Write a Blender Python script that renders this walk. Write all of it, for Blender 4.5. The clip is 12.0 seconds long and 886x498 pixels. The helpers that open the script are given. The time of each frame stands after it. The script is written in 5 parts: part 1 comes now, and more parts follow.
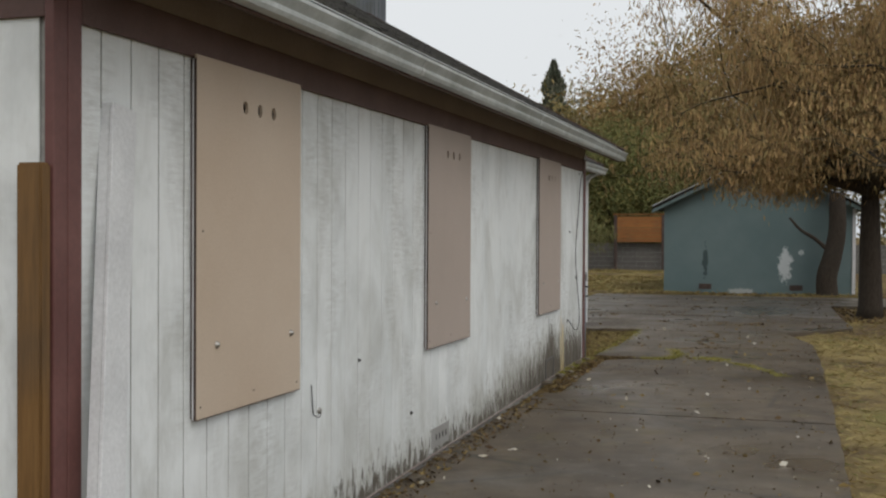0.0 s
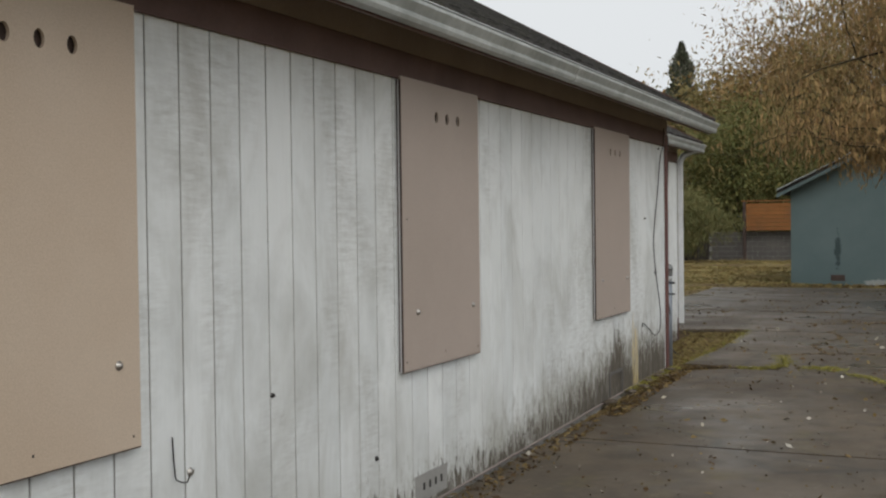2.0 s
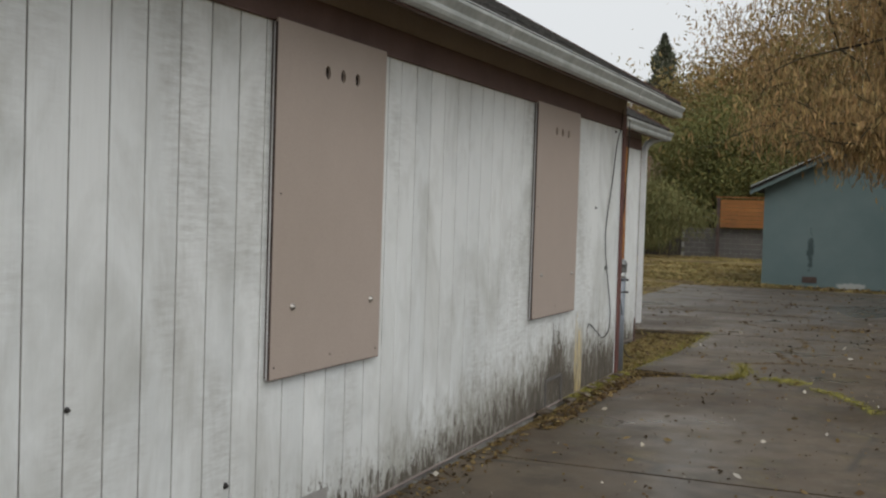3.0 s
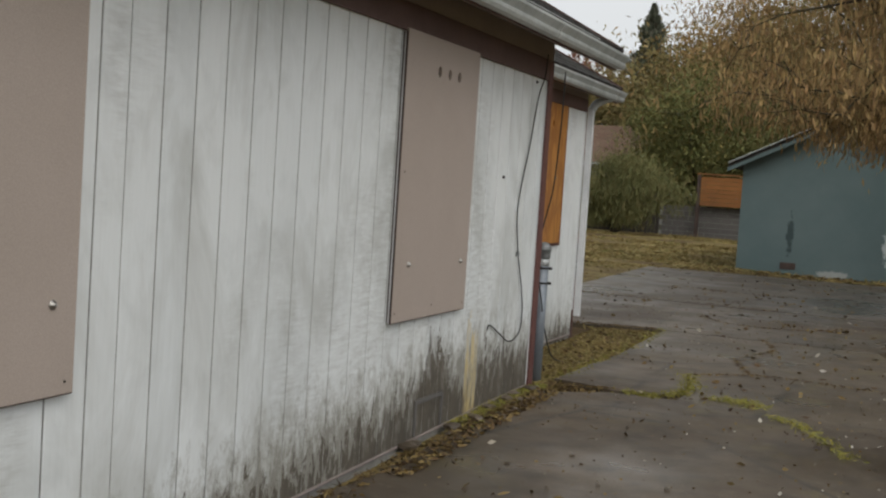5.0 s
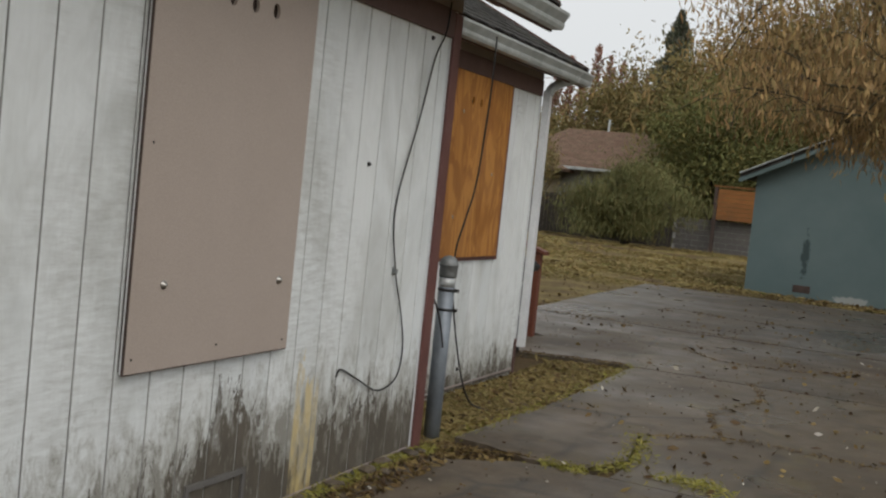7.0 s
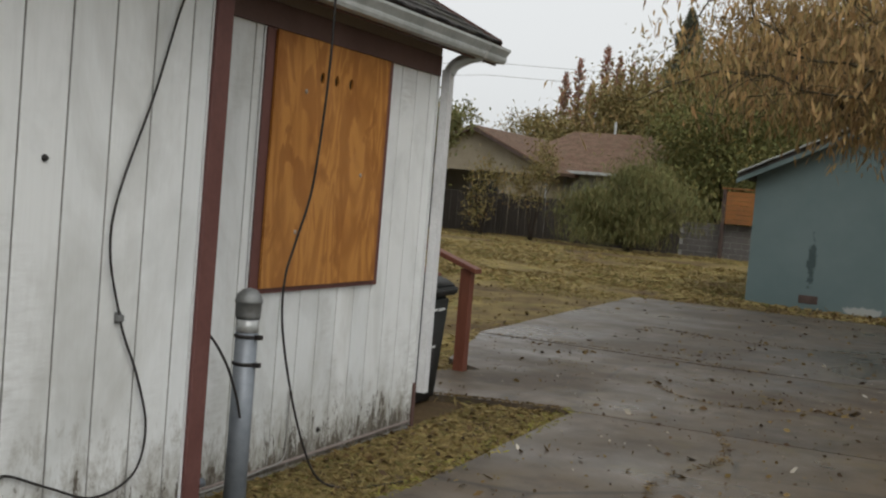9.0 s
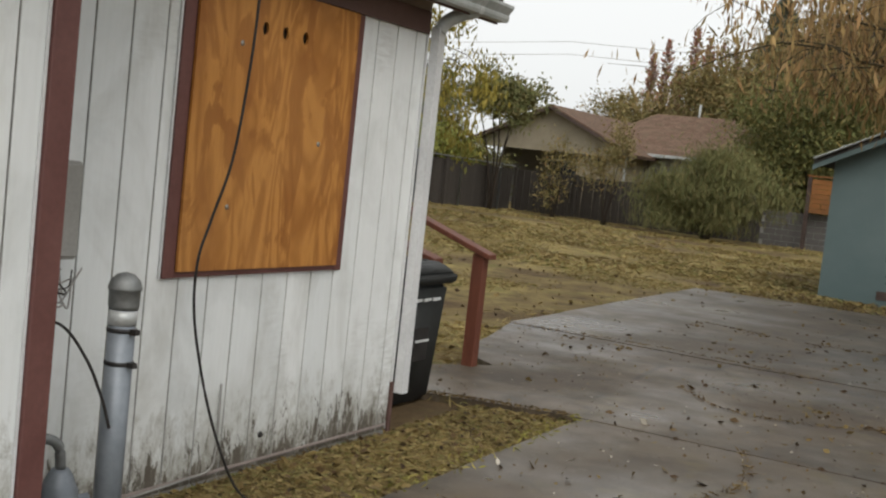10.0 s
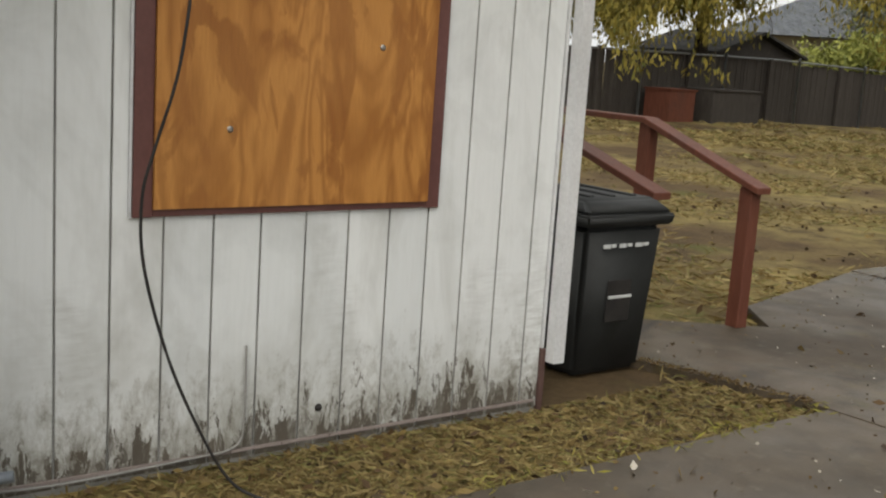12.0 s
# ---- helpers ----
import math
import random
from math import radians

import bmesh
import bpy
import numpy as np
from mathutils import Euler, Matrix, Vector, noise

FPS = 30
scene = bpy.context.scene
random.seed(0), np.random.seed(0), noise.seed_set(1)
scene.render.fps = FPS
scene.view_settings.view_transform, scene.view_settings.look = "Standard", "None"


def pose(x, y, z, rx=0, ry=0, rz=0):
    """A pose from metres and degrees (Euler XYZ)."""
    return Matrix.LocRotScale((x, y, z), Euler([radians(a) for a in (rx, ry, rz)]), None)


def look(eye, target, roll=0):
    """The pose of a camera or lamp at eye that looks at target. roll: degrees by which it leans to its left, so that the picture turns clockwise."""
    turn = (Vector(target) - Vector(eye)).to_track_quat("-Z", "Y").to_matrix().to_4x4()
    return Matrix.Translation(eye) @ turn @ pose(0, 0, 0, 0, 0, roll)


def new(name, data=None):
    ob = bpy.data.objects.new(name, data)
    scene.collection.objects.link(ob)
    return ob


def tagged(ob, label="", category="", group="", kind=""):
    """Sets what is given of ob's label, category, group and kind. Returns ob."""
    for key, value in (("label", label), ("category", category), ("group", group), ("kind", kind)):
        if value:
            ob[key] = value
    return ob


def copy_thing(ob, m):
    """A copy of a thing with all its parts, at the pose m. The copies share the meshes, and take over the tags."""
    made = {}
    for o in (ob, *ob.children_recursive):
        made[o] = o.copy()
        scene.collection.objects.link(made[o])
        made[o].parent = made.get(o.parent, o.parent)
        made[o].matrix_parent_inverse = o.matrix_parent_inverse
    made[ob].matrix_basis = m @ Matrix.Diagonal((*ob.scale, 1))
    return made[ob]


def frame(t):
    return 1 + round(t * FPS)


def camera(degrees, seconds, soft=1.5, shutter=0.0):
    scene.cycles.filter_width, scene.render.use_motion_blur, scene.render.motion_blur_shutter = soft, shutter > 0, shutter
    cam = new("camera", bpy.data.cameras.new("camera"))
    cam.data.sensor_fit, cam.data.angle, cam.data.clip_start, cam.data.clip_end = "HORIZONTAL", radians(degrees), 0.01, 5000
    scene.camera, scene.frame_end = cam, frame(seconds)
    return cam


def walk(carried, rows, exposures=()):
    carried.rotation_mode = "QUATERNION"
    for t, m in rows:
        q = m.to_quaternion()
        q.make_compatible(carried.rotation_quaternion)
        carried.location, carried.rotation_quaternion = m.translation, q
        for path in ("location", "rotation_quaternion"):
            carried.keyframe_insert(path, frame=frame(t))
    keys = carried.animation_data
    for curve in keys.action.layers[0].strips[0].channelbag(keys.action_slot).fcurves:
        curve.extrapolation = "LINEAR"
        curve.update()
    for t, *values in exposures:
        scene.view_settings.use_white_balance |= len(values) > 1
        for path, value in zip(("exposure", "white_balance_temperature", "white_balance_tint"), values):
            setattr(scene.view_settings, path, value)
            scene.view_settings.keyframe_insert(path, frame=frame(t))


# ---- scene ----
cam = camera(43.1, 12.0, soft=2.2)
PATH = [
    (0, (2.451, -0.678, 1.486), (1.847, 1.228, 1.458), 0.3),
    (0.5, (2.576, -0.2, 1.419), (1.954, 1.7, 1.369), 0.4),
    (1, (2.622, 0.309, 1.446), (1.881, 2.164, 1.36), 1.3),
    (1.5, (2.615, 0.819, 1.476), (1.927, 2.694, 1.383), -0.6),
    (2, (2.644, 1.406, 1.447), (1.814, 3.225, 1.408), -0.7),
    (2.5, (2.58, 1.978, 1.442), (1.745, 3.792, 1.341), -0.0),
    (3, (2.59, 2.533, 1.436), (1.797, 4.368, 1.369), 1.8),
    (3.5, (2.557, 3.128, 1.455), (1.754, 4.957, 1.365), 1.4),
    (3.7, (2.548, 3.313, 1.458), (1.813, 5.173, 1.417), 1.9),
    (5.3, (2.518, 5.107, 1.458), (1.706, 6.929, 1.318), 5.1),
    (5.5, (2.542, 5.33, 1.446), (1.674, 7.129, 1.347), 6.7),
    (6, (2.534, 5.913, 1.46), (1.681, 7.719, 1.346), 6.0),
    (6.5, (2.483, 6.488, 1.48), (1.722, 8.333, 1.346), 4.9),
    (6.7, (2.502, 6.71, 1.452), (1.723, 8.547, 1.32), 5.4),
    (8.5, (2.545, 8.619, 1.504), (1.642, 10.403, 1.483), 5.7),
    (9, (2.591, 9.145, 1.512), (1.743, 10.954, 1.406), 4.8),
    (9.5, (2.698, 9.676, 1.542), (1.847, 11.481, 1.423), 5.8),
    (10, (2.732, 10.197, 1.533), (1.752, 11.933, 1.378), 6.2),
    (10.3, (2.757, 10.542, 1.528), (1.698, 12.227, 1.333), 6.9),
    (10.5, (2.828, 10.766, 1.53), (1.602, 12.334, 1.33), 8.3),
    (11, (2.962, 11.291, 1.534), (1.628, 12.772, 1.37), 7.0),
    (11.5, (3.006, 11.782, 1.555), (1.62, 13.202, 1.306), 5.4),
    (12, (3.131, 12.271, 1.557), (1.549, 13.444, 1.208), 3.8),
]
walk(cam, [(t, look(eye, aim, roll)) for t, eye, aim, roll in PATH], [(0, 0.08, 6720, 10), (8.5, 0.06, 6800, 10), (9.5, 0.24, 6850, 10), (10.5, 0.44, 7000, 10), (12, 0.42, 7100, 10)])

# ---------------------------------------------------------------- light: an overcast sky
world = bpy.data.worlds.new("overcast")
scene.world = world
world.use_nodes = True
wn, wl = world.node_tree.nodes, world.node_tree.links
wn.clear()
sky = wn.new("ShaderNodeTexSky")
sky.sky_type = "NISHITA"
sky.sun_disc = False
sky.sun_elevation, sky.sun_rotation = radians(48), radians(140)
sky.dust_density, sky.ozone_density = 5.0, 1.0
grey = wn.new("ShaderNodeHueSaturation")
grey.inputs["Saturation"].default_value = 0.12
even = wn.new("ShaderNodeMix")
even.data_type = "RGBA"
even.inputs[0].default_value = 0.72
even.inputs[7].default_value = (6.8, 7.25, 7.7, 1)
bg = wn.new("ShaderNodeBackground")
bg.inputs["Strength"].default_value = 0.12
wo = wn.new("ShaderNodeOutputWorld")
wl.new(sky.outputs[0], grey.inputs["Color"])
wl.new(grey.outputs[0], even.inputs[6])
wl.new(even.outputs[2], bg.inputs["Color"])
wl.new(bg.outputs[0], wo.inputs[0])
sun = new("sun", bpy.data.lights.new("sun", "SUN"))
sun.data.energy, sun.data.angle, sun.data.color = 0.6, radians(40), (1.0, 0.97, 0.93)
sun.matrix_world = look((20, -12, 26), (0, 8, 0))


# ---------------------------------------------------------------- materials
class Mat:
    """A small builder of procedural node materials in world metres."""

    def __init__(self, name, rough=0.7, metal=0.0, spec=0.4):
        self.m = bpy.data.materials.new(name)
        self.m.use_nodes = True
        self.n, self.l = self.m.node_tree.nodes, self.m.node_tree.links
        self.b = self.n["Principled BSDF"]
        self.b.inputs["Roughness"].default_value = rough
        self.b.inputs["Metallic"].default_value = metal
        self.b.inputs["Specular IOR Level"].default_value = spec
        self.p = self.n.new("ShaderNodeNewGeometry")

    def link(self, a, b):
        self.l.new(a, b)

    def pos(self, sx=1, sy=1, sz=1, dx=0, dy=0, dz=0):
        k = self.n.new("ShaderNodeMapping")
        k.inputs["Scale"].default_value = (sx, sy, sz)
        k.inputs["Location"].default_value = (dx, dy, dz)
        self.link(self.p.outputs["Position"], k.inputs[0])
        return k.outputs[0]

    def noise(self, scale, where=None, detail=5, rough=0.6, distortion=0.0):
        k = self.n.new("ShaderNodeTexNoise")
        k.inputs["Scale"].default_value = scale
        k.inputs["Detail"].default_value = detail
        k.inputs["Roughness"].default_value = rough
        k.inputs["Distortion"].default_value = distortion
        self.link(where or self.p.outputs["Position"], k.inputs["Vector"])
        return k.outputs["Fac"]

    def voronoi(self, scale, where=None, feature="F1"):
        k = self.n.new("ShaderNodeTexVoronoi")
        k.feature = feature
        k.inputs["Scale"].default_value = scale
        self.link(where or self.p.outputs["Position"], k.inputs["Vector"])
        return k.outputs["Distance"]

    def ramp(self, fac, *stops):
        k = self.n.new("ShaderNodeValToRGB")
        e = k.color_ramp.elements
        while len(e) < len(stops):
            e.new(0.5)
        for s, (at, c) in zip(e, stops):
            s.position = at
            s.color = (c, c, c, 1) if isinstance(c, (int, float)) else (*c, 1)
        self.link(fac, k.inputs[0])
        return k.outputs[0]

    def value(self, src, axis):
        k = self.n.new("ShaderNodeSeparateXYZ")
        self.link(src, k.inputs[0])
        return k.outputs[axis]

    def math(self, op, a, b=0.0, clamp=False):
        k = self.n.new("ShaderNodeMath")
        k.operation, k.use_clamp = op, clamp
        for i, v in enumerate((a, b)):
            if isinstance(v, (int, float)):
                k.inputs[i].default_value = v
            else:
                self.link(v, k.inputs[i])
        return k.outputs[0]

    def span(self, v, a, b, c=0.0, d=1.0):
        k = self.n.new("ShaderNodeMapRange")
        for i, q in enumerate((a, b, c, d)):
            k.inputs[i + 1].default_value = q
        self.link(v, k.inputs[0])
        return k.outputs[0]

    def mix(self, fac, a, b, blend="MIX"):
        k = self.n.new("ShaderNodeMix")
        k.data_type, k.blend_type = "RGBA", blend
        for i, v in ((0, fac), (6, a), (7, b)):
            if isinstance(v, (int, float)):
                k.inputs[i].default_value = v
            elif isinstance(v, tuple):
                k.inputs[i].default_value = (*v, 1)
            else:
                self.link(v, k.inputs[i])
        return k.outputs[2]

    def random(self):
        return self.n.new("ShaderNodeObjectInfo").outputs["Random"]

    def done(self, color, bump=None, strength=0.3, depth=0.01, rough=None):
        if isinstance(color, tuple):
            self.b.inputs["Base Color"].default_value = (*color, 1)
        else:
            self.link(color, self.b.inputs["Base Color"])
        if rough is not None:
            self.link(rough, self.b.inputs["Roughness"])
        if bump is not None:
            k = self.n.new("ShaderNodeBump")
            k.inputs["Strength"].default_value = strength
            k.inputs["Distance"].default_value = depth
            self.link(bump, k.inputs["Height"])
            self.link(k.outputs[0], self.b.inputs["Normal"])
        return self.m


def mottled(name, a, b, scale, rough=0.7, metal=0.0, fine=60.0, bump=0.15, spec=0.4):
    """Two tones at a coarse and a fine scale with a slight relief."""
    q = Mat(name, rough, metal, spec)
    c = q.mix(q.ramp(q.noise(scale), (0.35, 0.0), (0.68, 1.0)), a, b)
    f = q.noise(fine, detail=3)
    c = q.mix(0.35, c, q.ramp(f, (0.2, 0.55), (0.8, 1.25)), "MULTIPLY")
    return q.done(c, f, bump, 0.004)


def siding_paint():
    """Flaking white paint on grooved plywood, with grey weathering, mildew and rot at the foot."""
    q = Mat("white_siding_paint", 0.62, 0, 0.3)
    grain = q.noise(9, q.pos(6, 6, 0.5), 6, 0.65)
    c = q.mix(q.span(q.random(), 0, 1, 0, 1), (0.76, 0.785, 0.785), (0.70, 0.73, 0.735))
    c = q.mix(q.ramp(grain, (0.3, 0.10), (0.55, 0.0)), c, (0.42, 0.44, 0.43))
    cloud = q.noise(2.6, q.pos(1, 1, 0.9, 2, 3, 8), 5, 0.62, 0.3)
    c = q.mix(q.ramp(cloud, (0.50, 0.0), (0.74, 0.42)), c, (0.42, 0.44, 0.43))
    # smeared vertical weather stains
    streak = q.noise(1.5, q.pos(1.3, 1.3, 0.6), 5, 0.65, 0.6)
    c = q.mix(q.ramp(streak, (0.48, 0.0), (0.70, 0.6)), c, (0.40, 0.405, 0.375))
    # worn patches where the cross grain shows
    worn = q.math("MULTIPLY", q.ramp(q.noise(0.9, q.pos(1.5, 1.5, 0.7, 3, 4, 1), 3), (0.50, 0.0), (0.62, 1.0)),
                  q.ramp(q.noise(9, q.pos(0.8, 0.8, 5.0), 5, 0.7), (0.40, 0.0), (0.7, 0.9)))
    c = q.mix(q.math("MULTIPLY", worn, 0.5), c, (0.29, 0.28, 0.255))
    # mildew and bare wood at the foot of the wall, with a flaking upper edge
    z = q.value(q.p.outputs["Position"], 2)
    y = q.value(q.p.outputs["Position"], 1)
    bad = q.ramp(q.span(y, 4, 14), (0.0, 0.0), (0.40, 0.05), (0.56, 0.12), (0.63, 0.24), (0.67, 0.54), (0.73, 0.20), (0.79, 0.36), (0.86, 0.40), (0.90, 0.12))
    sway = q.ramp(q.noise(1.6, q.pos(1.6, 1.6, 0.3, 1, 0, 4), 3, 0.6), (0.32, 0.45), (0.68, 1.3))
    reach = q.math("MULTIPLY", bad, sway)
    flake = q.noise(7, q.pos(2.2, 2.2, 0.75), 7, 0.78, 0.4)
    edge = q.math("ADD", q.math("MULTIPLY", q.math("SUBTRACT", reach, z), 4.2), q.math("MULTIPLY", q.math("SUBTRACT", flake, 0.5), 6.0))
    rot = q.math("MULTIPLY", q.ramp(edge, (0.08, 0.0), (0.22, 1.0)), q.math("GREATER_THAN", reach, 0.01))
    drip = q.noise(13, q.pos(1.0, 1.0, 0.55, 3, 1, 0), 7, 0.8, 0.3)
    tall = q.ramp(q.span(y, 4, 14), (0.0, 0.10), (0.35, 0.16), (0.5, 0.42), (0.72, 0.62), (0.85, 0.55), (0.93, 0.32), (1.0, 0.30))
    dirt = q.math("ADD", q.math("MULTIPLY", q.math("SUBTRACT", tall, z), 3.0), q.math("MULTIPLY", q.math("SUBTRACT", drip, 0.5), 4.2))
    c = q.mix(q.ramp(dirt, (0.0, 0.0), (0.75, 0.62)), c, (0.25, 0.235, 0.195))
    c = q.mix(q.ramp(dirt, (0.65, 0.0), (1.2, 0.6)), c, (0.13, 0.115, 0.09))
    haze = q.math("ADD", q.math("SUBTRACT", 0.55, z), q.math("MULTIPLY", q.math("SUBTRACT", q.noise(2.2, q.pos(1, 1, 0.6, 7, 7, 1), 4), 0.5), 1.6))
    c = q.mix(q.ramp(haze, (0.0, 0.0), (0.7, 0.38)), c, (0.33, 0.325, 0.28))
    rotten = q.mix(q.noise(6, q.pos(1, 1, 0.6), 5, 0.7), (0.04, 0.037, 0.031), (0.15, 0.125, 0.095))
    patchy = q.ramp(q.noise(5, q.pos(1.8, 1.8, 0.7, 5, 0, 2), 5, 0.7), (0.36, 0.45), (0.48, 0.97))
    c = q.mix(q.math("MULTIPLY", rot, patchy), c, rotten)
    # a strip where the paint has peeled to yellowed wood
    peel = q.math("MULTIPLY", q.math("LESS_THAN", q.math("ABSOLUTE", q.math("SUBTRACT", y, 11.38)), 0.1),
                  q.math("LESS_THAN", z, q.span(q.noise(5, q.pos(3, 3, 0.8), 4), 0.3, 0.7, 0.3, 0.72)))
    c = q.mix(q.math("MULTIPLY", q.math("MULTIPLY", peel, q.ramp(q.noise(8, q.pos(1.5, 1.5, 0.5), 5, 0.7), (0.38, 0.1), (0.6, 1.0))), 0.75), c, (0.60, 0.47, 0.22))
    return q.done(c, q.math("ADD", grain, q.math("MULTIPLY", rot, -0.8)), 0.25, 0.006)


def plywood():
    """Varnished orange sheathing ply: stretched rotary grain."""
    q = Mat("orange_plywood", 0.5, 0, 0.4)
    p = q.pos(1.0, 3.0, 0.8, 0.7, 1.3, 0.2)
    field = q.noise(1.15, p, 3, 0.45, 0.9)
    rings = q.math("PINGPONG", q.math("MULTIPLY", field, 8.0), 0.5)
    blot = q.noise(3.4, q.pos(1, 1.9, 0.75, 2, 5, 1), 4, 0.55, 0.9)
    fine = q.noise(30, q.pos(1, 4, 0.4), 5, 0.7)
    c = q.mix(q.ramp(rings, (0.04, 0.0), (0.42, 1.0)), (0.34, 0.135, 0.028), (0.50, 0.225, 0.055))
    c = q.mix(q.ramp(blot, (0.50, 0.0), (0.56, 0.75)), c, (0.27, 0.097, 0.019))
    c = q.mix(q.ramp(q.noise(1.1, None, 3), (0.4, 0.0), (0.7, 0.4)), c, (0.55, 0.27, 0.085))
    c = q.mix(0.5, c, q.ramp(fine, (0.25, 0.7), (0.75, 1.15)), "MULTIPLY")
    return q.done(c, fine, 0.12, 0.003)


def concrete():
    """Old, damp, dirty concrete with puddled gloss."""
    q = Mat("wet_concrete", 0.5, 0, 0.38)
    big = q.noise(0.55, None, 6, 0.65)
    mid = q.noise(3.1, None, 6, 0.7)
    fine = q.noise(70, None, 4, 0.7)
    c = q.mix(q.ramp(big, (0.36, 0.0), (0.62, 1.0)), (0.054, 0.039, 0.025), (0.122, 0.093, 0.063))
    c = q.mix(q.ramp(mid, (0.46, 0.0), (0.66, 0.8)), c, (0.042, 0.033, 0.023))
    c = q.mix(q.ramp(q.noise(9, q.pos(1, 1, 1, 3, 1, 0), 5, 0.75), (0.56, 0.0), (0.72, 0.5)), c, (0.19, 0.165, 0.13))
    c = q.mix(q.span(q.random(), 0, 1, 0, 0.16), c, (0.19, 0.165, 0.13))
    c = q.mix(q.math("MULTIPLY", q.ramp(q.noise(1.7, q.pos(1, 1, 1, 5, 2, 0), 5, 0.7), (0.57, 0.0), (0.68, 1.0)), 0.35), c, (0.15, 0.125, 0.045))
    line = q.ramp(q.voronoi(0.55, None, "DISTANCE_TO_EDGE"), (0.0, 1.0), (0.02, 0.0))
    keep = q.ramp(q.noise(0.8, q.pos(1, 1, 1, 9, 1, 0), 2), (0.44, 0.0), (0.52, 1.0))
    c = q.mix(q.math("MULTIPLY", q.math("MULTIPLY", line, keep), 0.8), c, (0.04, 0.035, 0.028))
    c = q.mix(0.5, c, q.ramp(fine, (0.2, 0.65), (0.8, 1.25)), "MULTIPLY")
    wet = q.ramp(q.noise(0.5, q.pos(1, 1, 1, 3, 7, 0), 4, 0.6), (0.40, 0.7), (0.62, 0.26))
    h = q.math("ADD", q.math("MULTIPLY", mid, 0.5), q.math("MULTIPLY", fine, 0.25))
    return q.done(c, h, 0.35, 0.012, wet)


def lawn():
    """Bare soil, dead straw and thin moss."""
    q = Mat("dry_lawn_soil", 0.95, 0, 0.15)
    a, b = q.noise(0.35, None, 5, 0.6), q.noise(2.6, None, 6, 0.7)
    c = q.mix(q.ramp(a, (0.40, 0.0), (0.60, 1.0)), (0.125, 0.085, 0.045), (0.30, 0.235, 0.095))
    c = q.mix(q.ramp(b, (0.45, 0.0), (0.66, 0.8)), c, (0.075, 0.052, 0.030))
    c = q.mix(q.ramp(q.noise(0.9, q.pos(1, 1, 1, 4, 4, 0), 5), (0.58, 0.0), (0.70, 0.6)), c, (0.13, 0.145, 0.04))
    f = q.noise(45, q.pos(1, 0.5, 1), 4, 0.8)
    c = q.mix(0.6, c, q.ramp(f, (0.25, 0.45), (0.75, 1.4)), "MULTIPLY")
    return q.done(c, f, 0.6, 0.02)


def leaf(name, *tones):
    """Leaves that vary from piece to piece."""
    q = Mat(name, 0.7, 0, 0.2)
    r = q.p.outputs["Random Per Island"]
    c = q.ramp(r, *[(i / max(1, len(tones) - 1), t) for i, t in enumerate(tones)])
    c = q.mix(0.5, c, q.ramp(q.noise(0.7, None, 3), (0.3, 0.6), (0.7, 1.3)), "MULTIPLY")
    q.b.inputs["Subsurface Weight"].default_value = 0.0
    return q.done(c)


def wood(name, a, b, along=(12, 12, 0.8), rough=0.8, vary=0.35):
    """Weathered sawn boards with grain along one axis."""
    q = Mat(name, rough, 0, 0.25)
    g = q.noise(4, q.pos(*along), 6, 0.7)
    c = q.mix(q.ramp(g, (0.3, 0.0), (0.7, 1.0)), a, b)
    c = q.mix(q.math("MULTIPLY", q.random(), vary), c, (0.03, 0.025, 0.02))
    c = q.mix(q.ramp(q.noise(1.3), (0.5, 0.0), (0.75, 0.4)), c, (0.05, 0.045, 0.04))
    return q.done(c, g, 0.35, 0.006)


def teal_wall():
    """Flat teal paint with white scuffed touch-ups and dark splashes near the foot."""
    q = Mat("teal_wall_paint", 0.75, 0, 0.25)
    c = q.mix(q.ramp(q.noise(0.8, None, 5), (0.35, 0.0), (0.65, 1.0)), (0.115, 0.165, 0.168), (0.145, 0.195, 0.198))
    x, z = q.value(q.p.outputs["Position"], 0), q.value(q.p.outputs["Position"], 2)
    rag = q.noise(7, None, 5, 0.7)

    def blot(cx, cz, rx, rz):
        u = q.math("DIVIDE", q.math("SUBTRACT", x, cx), rx)
        v = q.math("DIVIDE", q.math("SUBTRACT", z, cz), rz)
        d = q.math("ADD", q.math("MULTIPLY", u, u), q.math("MULTIPLY", v, v))
        return q.ramp(q.math("ADD", d, q.math("MULTIPLY", q.math("SUBTRACT", rag, 0.5), 4.0)), (0.55, 1.0), (0.95, 0.0))

    c = q.mix(q.math("MULTIPLY", blot(2.12, 0.66, 0.20, 0.5), 0.85), c, (0.62, 0.66, 0.67))
    c = q.mix(q.math("MULTIPLY", blot(2.52, 1.05, 0.08, 0.1), 0.7), c, (0.55, 0.6, 0.6))
    c = q.mix(q.math("MULTIPLY", blot(0.12, 0.75, 0.09, 0.5), 0.8), c, (0.03, 0.05, 0.05))
    c = q.mix(q.math("MULTIPLY", blot(1.0, 0.02, 0.35, 0.09), 0.6), c, (0.5, 0.5, 0.48))
    g = q.noise(14, q.pos(3, 3, 0.4), 4)
    return q.done(c, g, 0.15, 0.004)


